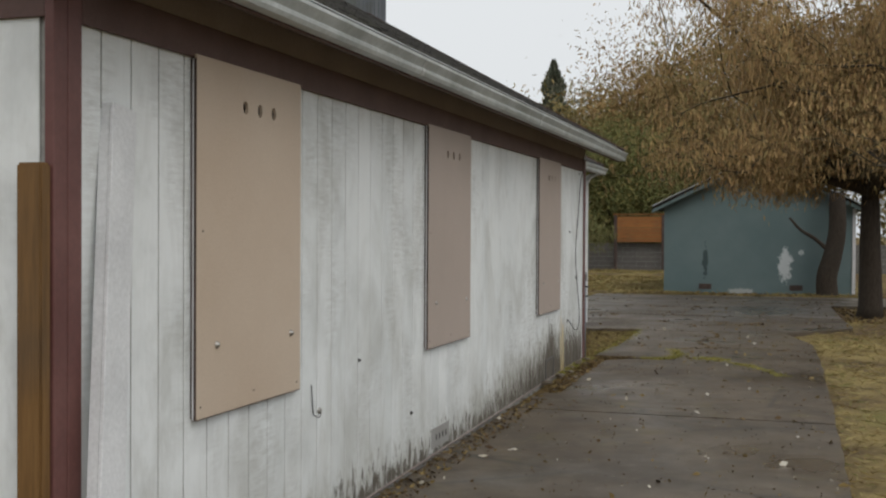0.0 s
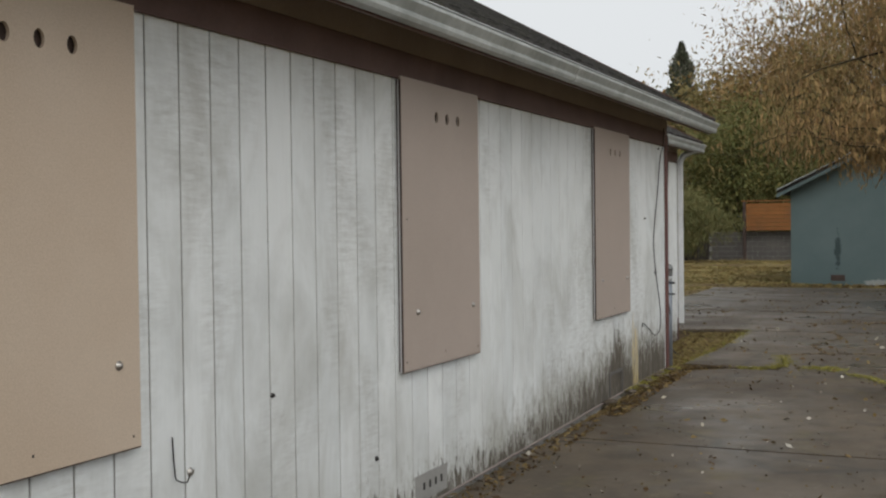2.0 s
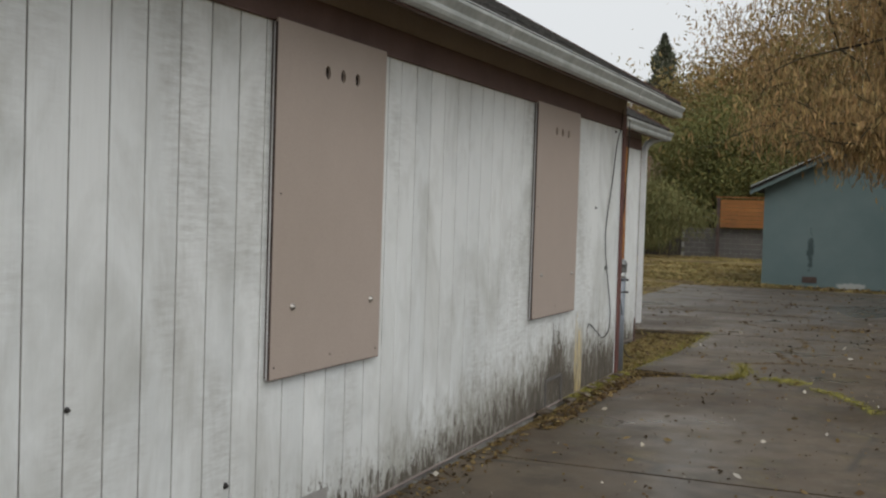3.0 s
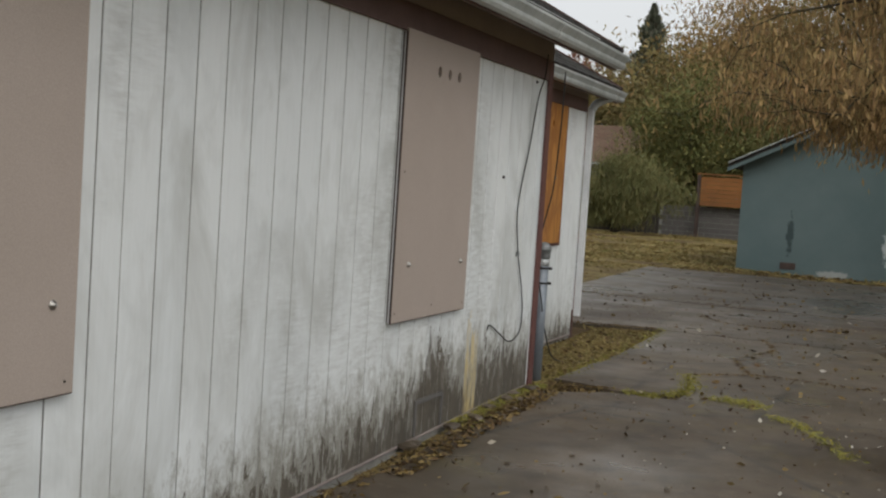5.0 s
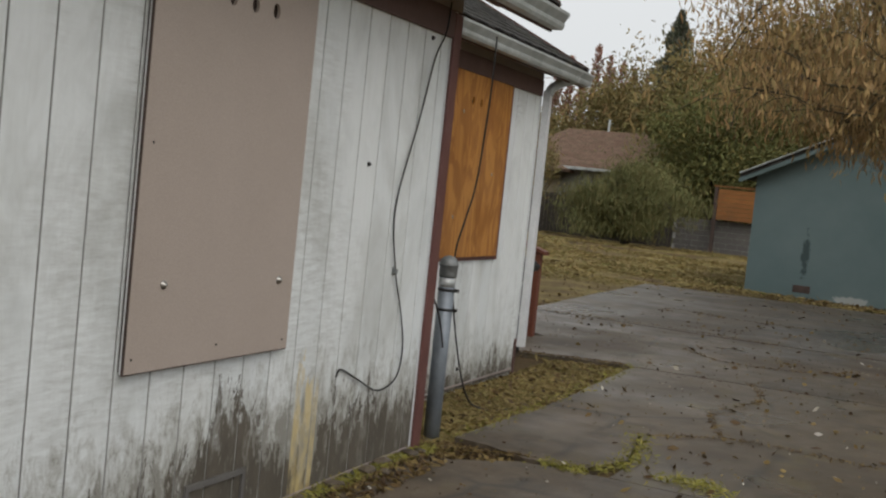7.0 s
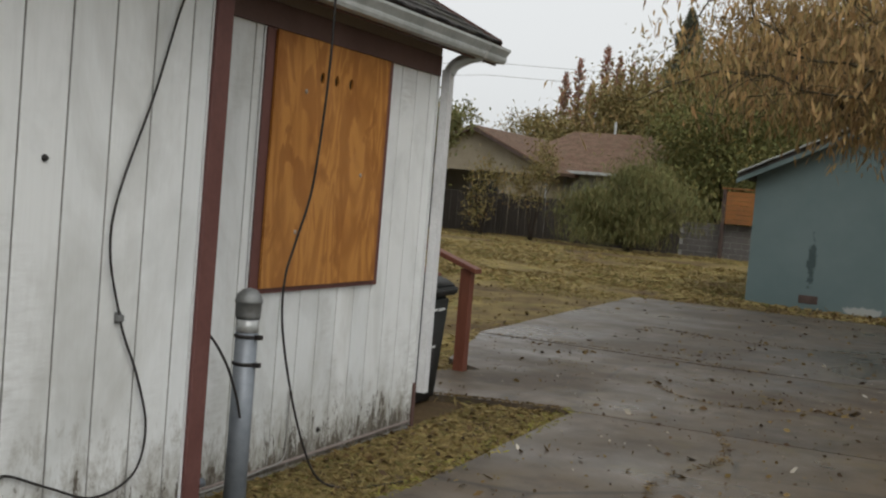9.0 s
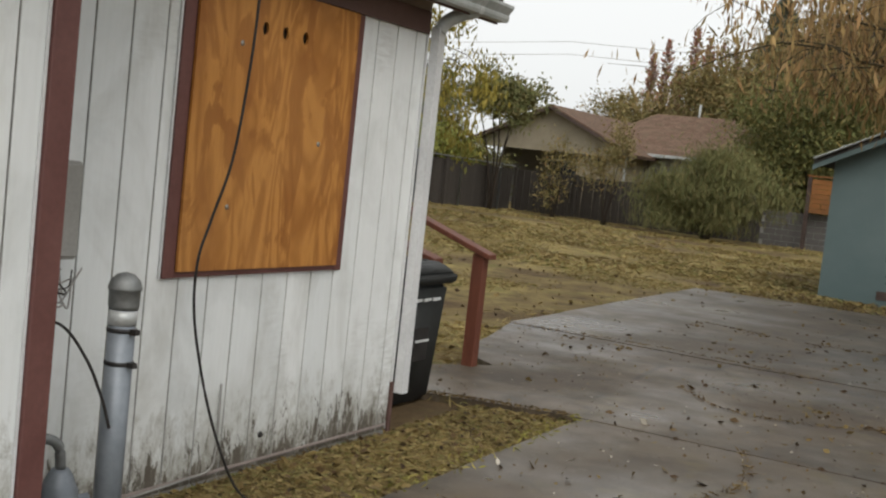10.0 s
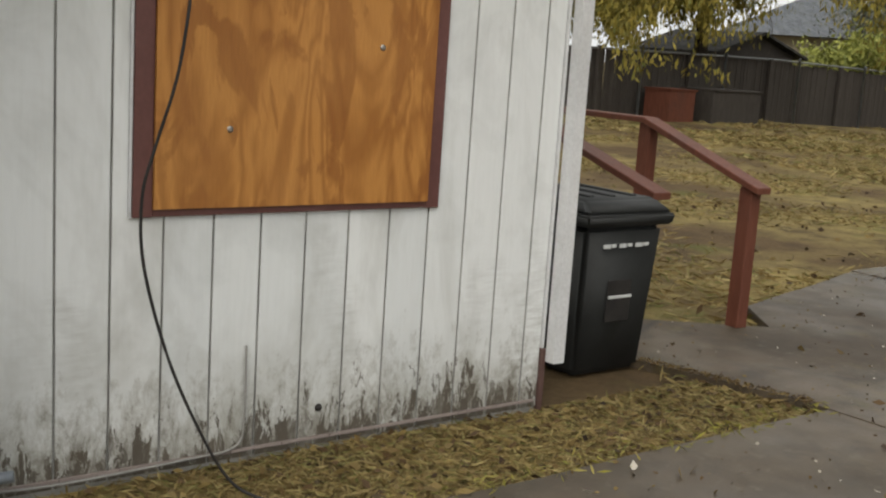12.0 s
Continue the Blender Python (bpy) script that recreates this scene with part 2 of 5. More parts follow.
def shingle(name, a, b):
    q = Mat(name, 0.9, 0, 0.2)
    k = q.n.new("ShaderNodeTexBrick")
    k.inputs["Scale"].default_value = 1.0
    k.inputs["Brick Width"].default_value = 0.30
    k.inputs["Row Height"].default_value = 0.14
    k.inputs["Mortar Size"].default_value = 0.006
    k.inputs["Color1"].default_value = (*a, 1)
    k.inputs["Color2"].default_value = (*b, 1)
    k.inputs["Mortar"].default_value = (a[0] * 0.3, a[1] * 0.3, a[2] * 0.3, 1)
    q.link(q.pos(1, 1, 1), k.inputs["Vector"])
    c = q.mix(q.ramp(q.noise(2.5), (0.5, 0.0), (0.75, 0.5)), k.outputs[0], (0.07, 0.075, 0.04))
    f = q.noise(80)
    return q.done(c, f, 0.4, 0.006)


M_SIDING = siding_paint()
M_GROOVE = mottled("groove_grey", (0.27, 0.27, 0.255), (0.42, 0.42, 0.40), 6, 0.9)
M_BEIGE = mottled("beige_board_paint", (0.55, 0.45, 0.355), (0.50, 0.395, 0.30), 1.2, 0.55, fine=170, bump=0.01)
M_TAN = mottled("tan_board_paint", (0.43, 0.36, 0.315), (0.395, 0.33, 0.285), 1.4, 0.55, fine=170, bump=0.01)
M_DARKWOOD = mottled("dark_wet_wood", (0.045, 0.03, 0.025), (0.09, 0.06, 0.05), 5, 0.7)
M_MAROON = mottled("maroon_trim_paint", (0.115, 0.045, 0.04), (0.155, 0.068, 0.06), 3, 0.5, fine=40)
M_FRIEZE = mottled("brown_frieze_paint", (0.085, 0.045, 0.038), (0.125, 0.072, 0.062), 2.5, 0.6)
M_TAUPE = mottled("taupe_panel_paint", (0.26, 0.215, 0.20), (0.32, 0.27, 0.25), 2.0, 0.6)
M_GUTTER = mottled("weathered_white_gutter", (0.52, 0.55, 0.55), (0.32, 0.345, 0.34), 3.5, 0.4, 0.0, fine=30)
M_GUTTER_LIP = mottled("bare_gutter_lip", (0.62, 0.64, 0.64), (0.40, 0.42, 0.42), 5, 0.35, 0.3)
M_SHINGLE = shingle("dark_wet_shingles", (0.045, 0.043, 0.042), (0.075, 0.072, 0.068))
M_SHINGLE_BROWN = shingle("brown_shingles", (0.14, 0.085, 0.06), (0.19, 0.125, 0.09))
M_SHINGLE_GREY = shingle("grey_shingles", (0.11, 0.12, 0.135), (0.16, 0.17, 0.185))
M_PLY = plywood()
M_CONCRETE = concrete()
M_LAWN = lawn()
M_TEAL = teal_wall()
M_POST = wood("brown_stained_post", (0.12, 0.062, 0.02), (0.21, 0.115, 0.042), (10, 10, 0.7), 0.6, 0.0)
M_FENCE = wood("weathered_grey_fence", (0.042, 0.036, 0.032), (0.085, 0.075, 0.066))
M_ORANGEWOOD = wood("orange_cedar_boards", (0.22, 0.085, 0.025), (0.34, 0.15, 0.05), (0.8, 12, 12), 0.7, 0.2)
M_REDWOOD = wood("red_brown_stained_wood", (0.115, 0.038, 0.024), (0.175, 0.064, 0.04), (6, 6, 1), 0.55, 0.0)
M_BARK = wood("dark_wet_bark", (0.022, 0.017, 0.013), (0.062, 0.048, 0.036), (9, 9, 2), 0.9, 0.0)
M_TWIG = mottled("olive_brown_twigs", (0.055, 0.043, 0.024), (0.09, 0.072, 0.038), 3, 0.9)
M_GALV = mottled("galvanised_steel", (0.27, 0.30, 0.335), (0.20, 0.225, 0.255), 6, 0.5, 0.35, fine=25)
M_GALV_CAP = mottled("dull_zinc_cap", (0.20, 0.21, 0.21), (0.30, 0.31, 0.31), 12, 0.6, 0.6)
M_BOLT = mottled("steel_bolt", (0.35, 0.33, 0.31), (0.5, 0.48, 0.45), 30, 0.35, 0.9)
M_BLACK = mottled("black_plastic", (0.017, 0.019, 0.019), (0.03, 0.032, 0.032), 3, 0.62, fine=80, bump=0.05)
M_CABLE = mottled("black_cable_rubber", (0.012, 0.011, 0.011), (0.03, 0.027, 0.025), 8, 0.6)
M_GREYBOX = mottled("grey_enamel", (0.27, 0.265, 0.25), (0.32, 0.315, 0.30), 3, 0.5)
M_WHITE = mottled("white_print", (0.62, 0.64, 0.64), (0.5, 0.52, 0.52), 20, 0.6)
M_WHITEWOOD = mottled("white_primed_wood", (0.68, 0.69, 0.70), (0.56, 0.57, 0.58), 3, 0.6)
M_TANSIDING = mottled("tan_lap_siding", (0.25, 0.215, 0.155), (0.31, 0.27, 0.20), 1.5, 0.8)
M_GREYWALL = mottled("grey_stucco", (0.20, 0.19, 0.18), (0.28, 0.27, 0.25), 1.0, 0.9)
M_BLOCK = mottled("grey_block_wall", (0.10, 0.095, 0.09), (0.15, 0.14, 0.13), 1.2, 0.9)
M_GLASS = mottled("dark_window_glass", (0.02, 0.022, 0.025), (0.03, 0.033, 0.036), 1, 0.1)
M_STRAW = leaf("straw_blades", (0.288, 0.216, 0.080), (0.176, 0.120, 0.048), (0.360, 0.288, 0.128), (0.120, 0.128, 0.036))
M_MOSS = leaf("yellow_green_weeds", (0.30, 0.27, 0.05), (0.20, 0.20, 0.05), (0.36, 0.30, 0.09))
M_LITTER = leaf("fallen_leaves", (0.05, 0.032, 0.02), (0.12, 0.075, 0.035), (0.25, 0.18, 0.07), (0.035, 0.025, 0.02))
M_PALELITTER = leaf("pale_fallen_leaves", (0.55, 0.52, 0.46), (0.42, 0.38, 0.30))
M_LOCUST = leaf("brown_autumn_leaves", (0.217, 0.132, 0.063), (0.332, 0.217, 0.103), (0.400, 0.268, 0.114), (0.252, 0.200, 0.086), (0.355, 0.206, 0.092))
M_GREEN = leaf("dull_green_leaves", (0.123, 0.138, 0.056), (0.154, 0.160, 0.064), (0.184, 0.175, 0.071), (0.203, 0.166, 0.074))
M_GREENGOLD = leaf("green_leaves_turning_gold", (0.13, 0.15, 0.055), (0.17, 0.18, 0.06), (0.20, 0.18, 0.065), (0.11, 0.13, 0.05), (0.26, 0.19, 0.06))
M_DKGREEN = leaf("dark_conifer_needles", (0.076, 0.097, 0.065), (0.130, 0.140, 0.097), (0.173, 0.162, 0.130))
M_OLIVE = leaf("olive_turning_leaves", (0.197, 0.167, 0.068), (0.288, 0.227, 0.091), (0.167, 0.159, 0.068), (0.333, 0.212, 0.091))
M_RED = leaf("russet_leaves", (0.256, 0.096, 0.072), (0.352, 0.160, 0.112), (0.288, 0.208, 0.160), (0.416, 0.320, 0.272))
M_YELLOW = leaf("yellow_green_leaves", (0.20, 0.165, 0.03), (0.29, 0.23, 0.045), (0.13, 0.135, 0.035), (0.34, 0.26, 0.06))
M_LIME = leaf("lime_shrub_leaves", (0.25, 0.27, 0.06), (0.33, 0.34, 0.09), (0.18, 0.21, 0.06))


# ---------------------------------------------------------------- mesh helpers
def mesh_of(name, bm, material):
    me = bpy.data.meshes.new(name)
    bm.to_mesh(me)
    bm.free()
    me.materials.append(material)
    return me


def part(name, bm, material, parent=None, label=""):
    """Links a bmesh or a mesh as one object, under a thing or a part."""
    me = bm if isinstance(bm, bpy.types.Mesh) else mesh_of(name, bm, material)
    ob = new(name, me)
    if parent:
        ob.parent = parent
    if label:
        ob["label"] = label
    return ob


def thing(name, at, label, category, group="", kind="", rz=0):
    ob = new(name)
    ob.matrix_world = pose(*at, 0, 0, rz)
    return tagged(ob, label, category, group, kind)


def box(x0, y0, z0, x1, y1, z1, bevel=0.0, bm=None, seg=1):
    own = bm is None
    b = bmesh.new()
    bmesh.ops.create_cube(b, size=1)
    for v in b.verts:
        v.co = ((x0 + x1) / 2 + v.co.x * (x1 - x0), (y0 + y1) / 2 + v.co.y * (y1 - y0), (z0 + z1) / 2 + v.co.z * (z1 - z0))
    if bevel:
        bmesh.ops.bevel(b, geom=b.edges[:], offset=bevel, segments=seg, affect="EDGES")
    if own:
        return b
    t = bpy.data.meshes.new("t")
    b.to_mesh(t)
    b.free()
    bm.from_mesh(t)
    bpy.data.meshes.remove(t)
    return bm


def lathe(profile, n=20, bm=None):
    """A solid of revolution round z from (radius, height) pairs."""
    b = bm or bmesh.new()
    rings = []
    for r, z in profile:
        rings.append([b.verts.new((r * math.cos(6.2832 * i / n), r * math.sin(6.2832 * i / n), z)) for i in range(n)])
    for a, c in zip(rings, rings[1:]):
        for i in range(n):
            b.faces.new((a[i], a[(i + 1) % n], c[(i + 1) % n], c[i])).smooth = True
    b.faces.new(rings[0][::-1])
    b.faces.new(rings[-1])
    return b


def tube(points, radius, n=6, bm=None, end=None):
    """A round tube along points; the radius may taper to end."""
    b = bm or bmesh.new()
    pts = [Vector(p) for p in points]
    rings = []
    for i, p in enumerate(pts):
        d = (pts[min(i + 1, len(pts) - 1)] - pts[max(i - 1, 0)]).normalized()
        s = d.cross(Vector((0, 0, 1)) if abs(d.z) < 0.95 else Vector((1, 0, 0))).normalized()
        u = s.cross(d)
        r = radius if end is None else radius + (end - radius) * i / (len(pts) - 1)
        rings.append([b.verts.new(p + r * (math.cos(6.2832 * k / n) * s + math.sin(6.2832 * k / n) * u)) for k in range(n)])
    for a, c in zip(rings, rings[1:]):
        for k in range(n):
            b.faces.new((a[k], a[(k + 1) % n], c[(k + 1) % n], c[k])).smooth = True
    b.faces.new(rings[0][::-1])
    b.faces.new(rings[-1])
    return b


def smooth_path(points, steps=6):
    """Catmull-Rom through a few points."""
    p = [Vector(q) for q in points]
    p = [2 * p[0] - p[1]] + p + [2 * p[-1] - p[-2]]
    out = []
    for i in range(1, len(p) - 2):
        for k in range(steps):
            t = k / steps
            out.append(0.5 * (2 * p[i] + (p[i + 1] - p[i - 1]) * t + (2 * p[i - 1] - 5 * p[i] + 4 * p[i + 1] - p[i + 2]) * t * t
                              + (3 * p[i] - p[i - 1] - 3 * p[i + 1] + p[i + 2]) * t ** 3))
    return out + [p[-2]]


def prism(outline, depth, axis="x", at=0.0):
    """A flat outline pushed along an axis from at to at + depth."""
    b = bmesh.new()
    put = {"x": lambda u, v, w: (w, u, v), "y": lambda u, v, w: (u, w, v), "z": lambda u, v, w: (u, v, w)}[axis]
    a = [b.verts.new(put(u, v, at)) for u, v in outline]
    c = [b.verts.new(put(u, v, at + depth)) for u, v in outline]
    b.faces.new(a)
    b.faces.new(c)
    n = len(a)
    for i in range(n):
        b.faces.new((a[i], a[(i + 1) % n], c[(i + 1) % n], c[i]))
    bmesh.ops.recalc_face_normals(b, faces=b.faces[:])
    return b


def holed_sheet(y0, z0, y1, z1, x0, x1, holes, ry, rz):
    """A sheet across x0..x1 with oval holes cut through a row at one height."""
    b = bmesh.new()
    hz = holes[0][1]
    half = 0.055

    def face(*p):
        b.faces.new([b.verts.new(q) for q in p])

    def front(ya, za, yb, zb):
        face((x1, ya, za), (x1, yb, za), (x1, yb, zb), (x1, ya, zb))

    front(y0, z0, y1, hz - half)
    front(y0, hz + half, y1, z1)
    last = y0
    for hy, _ in holes:
        front(last, hz - half, hy - half, hz + half)
        last = hy + half
        n = 16
        out, rim = [], []
        for i in range(n):
            a = 6.2832 * i / n
            c, s = math.cos(a), math.sin(a)
            k = half / max(abs(c), abs(s))
            out.append((x1, hy + c * k, hz + s * k))
            rim.append((hy + c * ry, hz + s * rz))
        for i in range(n):
            j = (i + 1) % n
            face(out[i], out[j], (x1, *rim[j]), (x1, *rim[i]))
            face((x1, *rim[i]), (x1, *rim[j]), (x0, *rim[j]), (x0, *rim[i]))
    front(last, hz - half, y1, hz + half)
    for p, q in (((y0, z0), (y1, z0)), ((y1, z0), (y1, z1)), ((y1, z1), (y0, z1)), ((y0, z1), (y0, z0))):
        face((x1, *p), (x0, *p), (x0, *q), (x1, *q))
    bmesh.ops.remove_doubles(b, verts=b.verts[:], dist=0.0002)
    return b


def ground_z(x, y):
    """The lot falls a little towards the street."""
    if y < -30:
        return -0.714
    far = min(1.0, max(0.0, (-x - 6.0) / 9.0)) * (1.0 - 0.75 * min(1.0, max(0.0, (y - 35.0) / 10.0))) * min(1.0, max(0.0, (y - 20) / 8))
    return -0.017 * max(0.0, 12.0 - y) + 0.36 * far


def strips(name, centres, dirs, lens, widths, material, parent=None, label="", fold=0.0, seed=1):
    """Many small leaves as folded quads: a centre, a way along, a length and a width each."""
    rng = np.random.default_rng(seed)
    c, d = np.asarray(centres, float), np.asarray(dirs, float)
    n = len(c)
    d /= np.linalg.norm(d, axis=1)[:, None] + 1e-9
    s = np.cross(d, rng.normal(size=(n, 3)))
    s /= np.linalg.norm(s, axis=1)[:, None] + 1e-9
    nrm = np.cross(d, s)
    L, W = np.asarray(lens)[:, None] / 2, np.asarray(widths)[:, None] / 2
    v = np.empty((n, 4, 3))
    v[:, 0] = c - d * L
    v[:, 1] = c + s * W + nrm * W * fold
    v[:, 2] = c + d * L
    v[:, 3] = c - s * W + nrm * W * fold
    me = bpy.data.meshes.new(name)
    me.vertices.add(4 * n)
    me.vertices.foreach_set("co", v.ravel())
    me.loops.add(4 * n)
    me.loops.foreach_set("vertex_index", np.arange(4 * n))
    me.polygons.add(n)
    me.polygons.foreach_set("loop_start", np.arange(n) * 4)
    me.update(calc_edges=True)
    me.materials.append(material)
    return part(name, me, material, parent, label)


# ---------------------------------------------------------------- ground
def build_ground():
    b = bmesh.new()
    xs = [-900, -300, -120, -60, -40] + [-30 + i for i in range(51)] + [30, 50, 120, 300, 900]
    ys = [-900, -200, -60, -30] + [-20 + i for i in range(81)] + [70, 90, 140, 300, 900]
    g = [[b.verts.new((x, y, ground_z(x, y) - 0.05 + 0.022 * noise.noise((x * 0.6, y * 0.6, 3)))) for x in xs] for y in ys]
    for j in range(len(ys) - 1):
        for i in range(len(xs) - 1):
            b.faces.new((g[j][i], g[j][i + 1], g[j + 1][i + 1], g[j + 1][i])).smooth = True
    tagged(part("ground", b, M_LAWN), "damp brown soil with thin dead straw and moss", "ground", kind="structure")


build_ground()


def ragged(points, step=0.22, amount=0.018, seed=0):
    """An outline with worn, slightly wandering edges."""
    out = []
    for (ax, ay), (bx, by) in zip(points, points[1:] + points[:1]):
        n = max(1, int(math.hypot(bx - ax, by - ay) / step))
        for i in range(n):
            x, y = ax + (bx - ax) * i / n, ay + (by - ay) * i / n
            k = Vector((x * 2.1, y * 2.1, 0.7))
            out.append((x + amount * noise.noise(k), y + amount * noise.noise(k + Vector((9, 4, 2)))))
    return out


def slab(points, lift, seed):
    o = ragged(points, seed=seed)
    b = bmesh.new()
    low = [b.verts.new((x, y, ground_z(x, y) - 0.12)) for x, y in o]
    top = [b.verts.new((x, y, ground_z(x, y) + lift)) for x, y in o]
    b.faces.new(top)
    n = len(o)
    for i in range(n):
        b.faces.new((low[i], low[(i + 1) % n], top[(i + 1) % n], top[i]))
    bmesh.ops.recalc_face_normals(b, faces=b.faces[:])
    bmesh.ops.triangulate(b, faces=[f for f in b.faces if len(f.verts) > 4])
    return b


pavement = thing("pavement", (0, 0, 0), "old damp cracked concrete driveway slabs with weeds in the joints", "pavement", kind="structure")
SLABS = [
    ([(0.03, -6), (2.8, -6), (2.8, 1.6), (0.03, 1.6)], 0.0),
    ([(0.03, 1.615), (2.8, 1.615), (2.78, 5.2), (0.03, 5.2)], 0.003),
    ([(0.03, 5.215), (2.78, 5.215), (2.76, 8.95), (0.06, 8.95)], 0.0),
    ([(0.09, 8.965), (2.76, 8.965), (2.72, 12.66), (0.9, 12.76), (0.57, 12.72), (0.42, 12.58), (0.26, 12.46), (0.10, 12.44), (0.16, 11.2)], 0.004),
    ([(0.09, 12.92), (0.3, 12.90), (0.58, 12.78), (0.9, 12.80), (1.05, 13.2), (0.92, 13.95), (0.14, 14.05)], 0.012),
    ([(1.06, 12.78), (2.72, 12.68), (2.66, 15.2), (2.3, 16.9), (0.12, 16.83), (0.16, 15.0), (0.15, 14.07), (0.94, 13.97), (1.08, 13.2)], 0.0),
    ([(-1.35, 16.44), (-0.87, 16.58), (0.06, 16.838), (2.3, 16.906), (3.3, 18.4), (3.2, 20.3), (0.5, 20.2), (-2.1, 20.3), (-1.55, 18.3), (-1.1, 17.95), (-1.55, 17.3)], 0.003),
    ([(-2.12, 20.32), (0.5, 20.22), (3.2, 20.32), (3.1, 24.0), (0.55, 24.05), (-2.25, 24.1)], 0.008),
    ([(-2.26, 24.115), (0.6, 24.065), (3.1, 24.015), (3.4, 27.6), (0.7, 27.4), (-2.36, 27.3)], 0.003),
    ([(3.12, 24.2), (8.0, 24.4), (8.0, 27.7), (3.42, 27.62)], 0.004),
]
for i, (outline, lift) in enumerate(SLABS):
    part("concrete_slab", slab(outline, lift, i), M_CONCRETE, pavement)
# broken lumps along the foot of the wall
rng = random.Random(5)
for i in range(26):
    y = rng.uniform(4.5, 12.4) if i < 16 else rng.uniform(10.6, 12.5)
    b = bmesh.new()
    bmesh.ops.create_icosphere(b, subdivisions=1, radius=1)
    s = rng.uniform(0.015, 0.05)
    x = rng.uniform(0.05, 0.16)
    for v in b.verts:
        v.co = Vector((v.co.x * s, v.co.y * s * 1.5, v.co.z * s * 0.55)) * (1 + 0.35 * noise.noise(v.co * 3 + Vector((i, 0, 0))))
    ob = part("concrete_lump", b, M_CONCRETE)
    ob.matrix_world = pose(x, y, ground_z(x, y) + s * 0.25, 0, 0, rng.uniform(0, 180))
    tagged(ob, "small broken lump of damp grey concrete beside the wall", "rubble", "rubble along the wall")

# ---------------------------------------------------------------- the white building
WALL_END = 12.60
BASE = -0.03


def board_mesh(width, z0, z1):
    b = box(0, 0, z0, 0.012, width, z1)
    bmesh.ops.bevel(b, geom=[e for e in b.edges if abs(e.verts[0].co.z - e.verts[1].co.z) > 0.5 and e.verts[0].co.x > 0.01],
                    offset=0.003, segments=1, affect="EDGES")
    me = mesh_of("siding_board", b, M_SIDING)
    me.materials.append(M_GROOVE)
    # board sides facing the grooves take the darker groove grey
    for f in me.polygons:
        if abs(f.normal.y) > 0.9:
            f.material_index = 1
    return me


wall_1 = tagged(part("wall_east", box(-0.16, 2.62, -0.4, -0.012, WALL_END, 2.55), M_GROOVE),
                "white grooved plywood siding, mildewed and rotting at the foot", "wall", kind="structure")
wall_2 = tagged(part("wall_east_rear", box(-0.73, WALL_END, -0.3, -0.582, 15.60, 2.55), M_GROOVE),
                "white grooved plywood siding with grey mildew along its foot", "wall", kind="structure")
wall_3 = tagged(part("wall_south", prism([(-8.0, -0.5), (-0.165, -0.5), (-0.165, 2.56), (-4.0, 4.7), (-8.0, 2.5)], 0.14, "y", 2.62), M_GROOVE),
                "white grooved plywood siding on the end of the building", "wall", kind="structure")
tagged(part("wall_return", box(-0.58, 12.45, -0.3, -0.165, 12.595, 2.5), M_SIDING), "short white return wall at the step in the building", "wall", kind="structure")
tagged(part("wall_north", box(-8.0, 15.46, -0.3, -0.735, 15.60, 2.6), M_SIDING), "white painted rear wall of the building", "wall", kind="structure")
tagged(part("wall_west", box(-8.15, 2.62, -0.5, -8.005, 15.60, 2.6), M_SIDING), "white painted far side wall of the building", "wall", kind="structure")

PITCH = 0.195
SHARED = board_mesh(PITCH - 0.008, 0, 1)
y = 2.63
while y < WALL_END - 0.01:
    first, step = (4.641, 0.195) if y < 7.74 else (7.91, 0.196)
    nxt = min(first + step * (math.floor((y - first) / step + 1e-6) + 1), WALL_END)
    if nxt - y > 0.03:
        z0 = ground_z(0, y) + 0.012
        ob = part("siding_board", SHARED, None, wall_1)
        ob.matrix_world = Matrix.Translation((-0.012, y + 0.0035, z0)) @ Matrix.Diagonal((1, (nxt - y) / PITCH, 2.52 - z0, 1))
    y = nxt
y, first, step = WALL_END + 0.02, 13.413, 0.1897
while y < 15.59:
    nxt = min(first + step * (math.floor((y - first) / step + 1e-6) + 1), 15.6)
    if nxt - y > 0.03:
        ob = part("siding_board", SHARED, None, wall_2)
        ob.matrix_world = Matrix.Translation((-0.582, y + 0.0035, -0.022)) @ Matrix.Diagonal((1, (nxt - y) / PITCH, 2.54, 1))
    y = nxt
for i in range(12):
    ob = part("siding_board", SHARED, None, wall_3)
    ob.matrix_world = Matrix.Translation((-0.06 - i * PITCH, 2.62, -0.15)) @ Matrix.Rotation(radians(-90), 4, "Z") @ Matrix.Diagonal((1, -1, 1, 1)) @ Matrix.Diagonal((1, 1, 2.66, 1))

# thin pale drip strip along the wall foot
for (xa, ya, yb) in ((0.0, 2.75, 12.52), (-0.57, 13.0, 15.58)):
    b = bmesh.new()
    n = 12
    for i in range(n):
        p, q = ya + (yb - ya) * i / n, ya + (yb - ya) * (i + 1) / n - 0.004
        za, zb = ground_z(0, p) + 0.004, ground_z(0, q) + 0.004
        vs = [b.verts.new((xa + dx, yy, zz + dz)) for yy, zz in ((p, za), (q, zb)) for dx, dz in ((0.001, 0), (0.012, 0), (0.012, 0.011), (0.001, 0.011))]
        for f in ((0, 1, 2, 3), (4, 5, 6, 7), (0, 1, 5, 4), (1, 2, 6, 5), (2, 3, 7, 6), (3, 0, 4, 7)):
            b.faces.new([vs[k] for k in f])
    bmesh.ops.recalc_face_normals(b, faces=b.faces[:])
    tagged(part("baseboard", b, M_TAUPE), "thin grey drip strip along the foot of the siding", "trim", kind="structure")


def trim(name, b, material, label):
    return tagged(part(name, b, material), label, "trim", kind="structure")


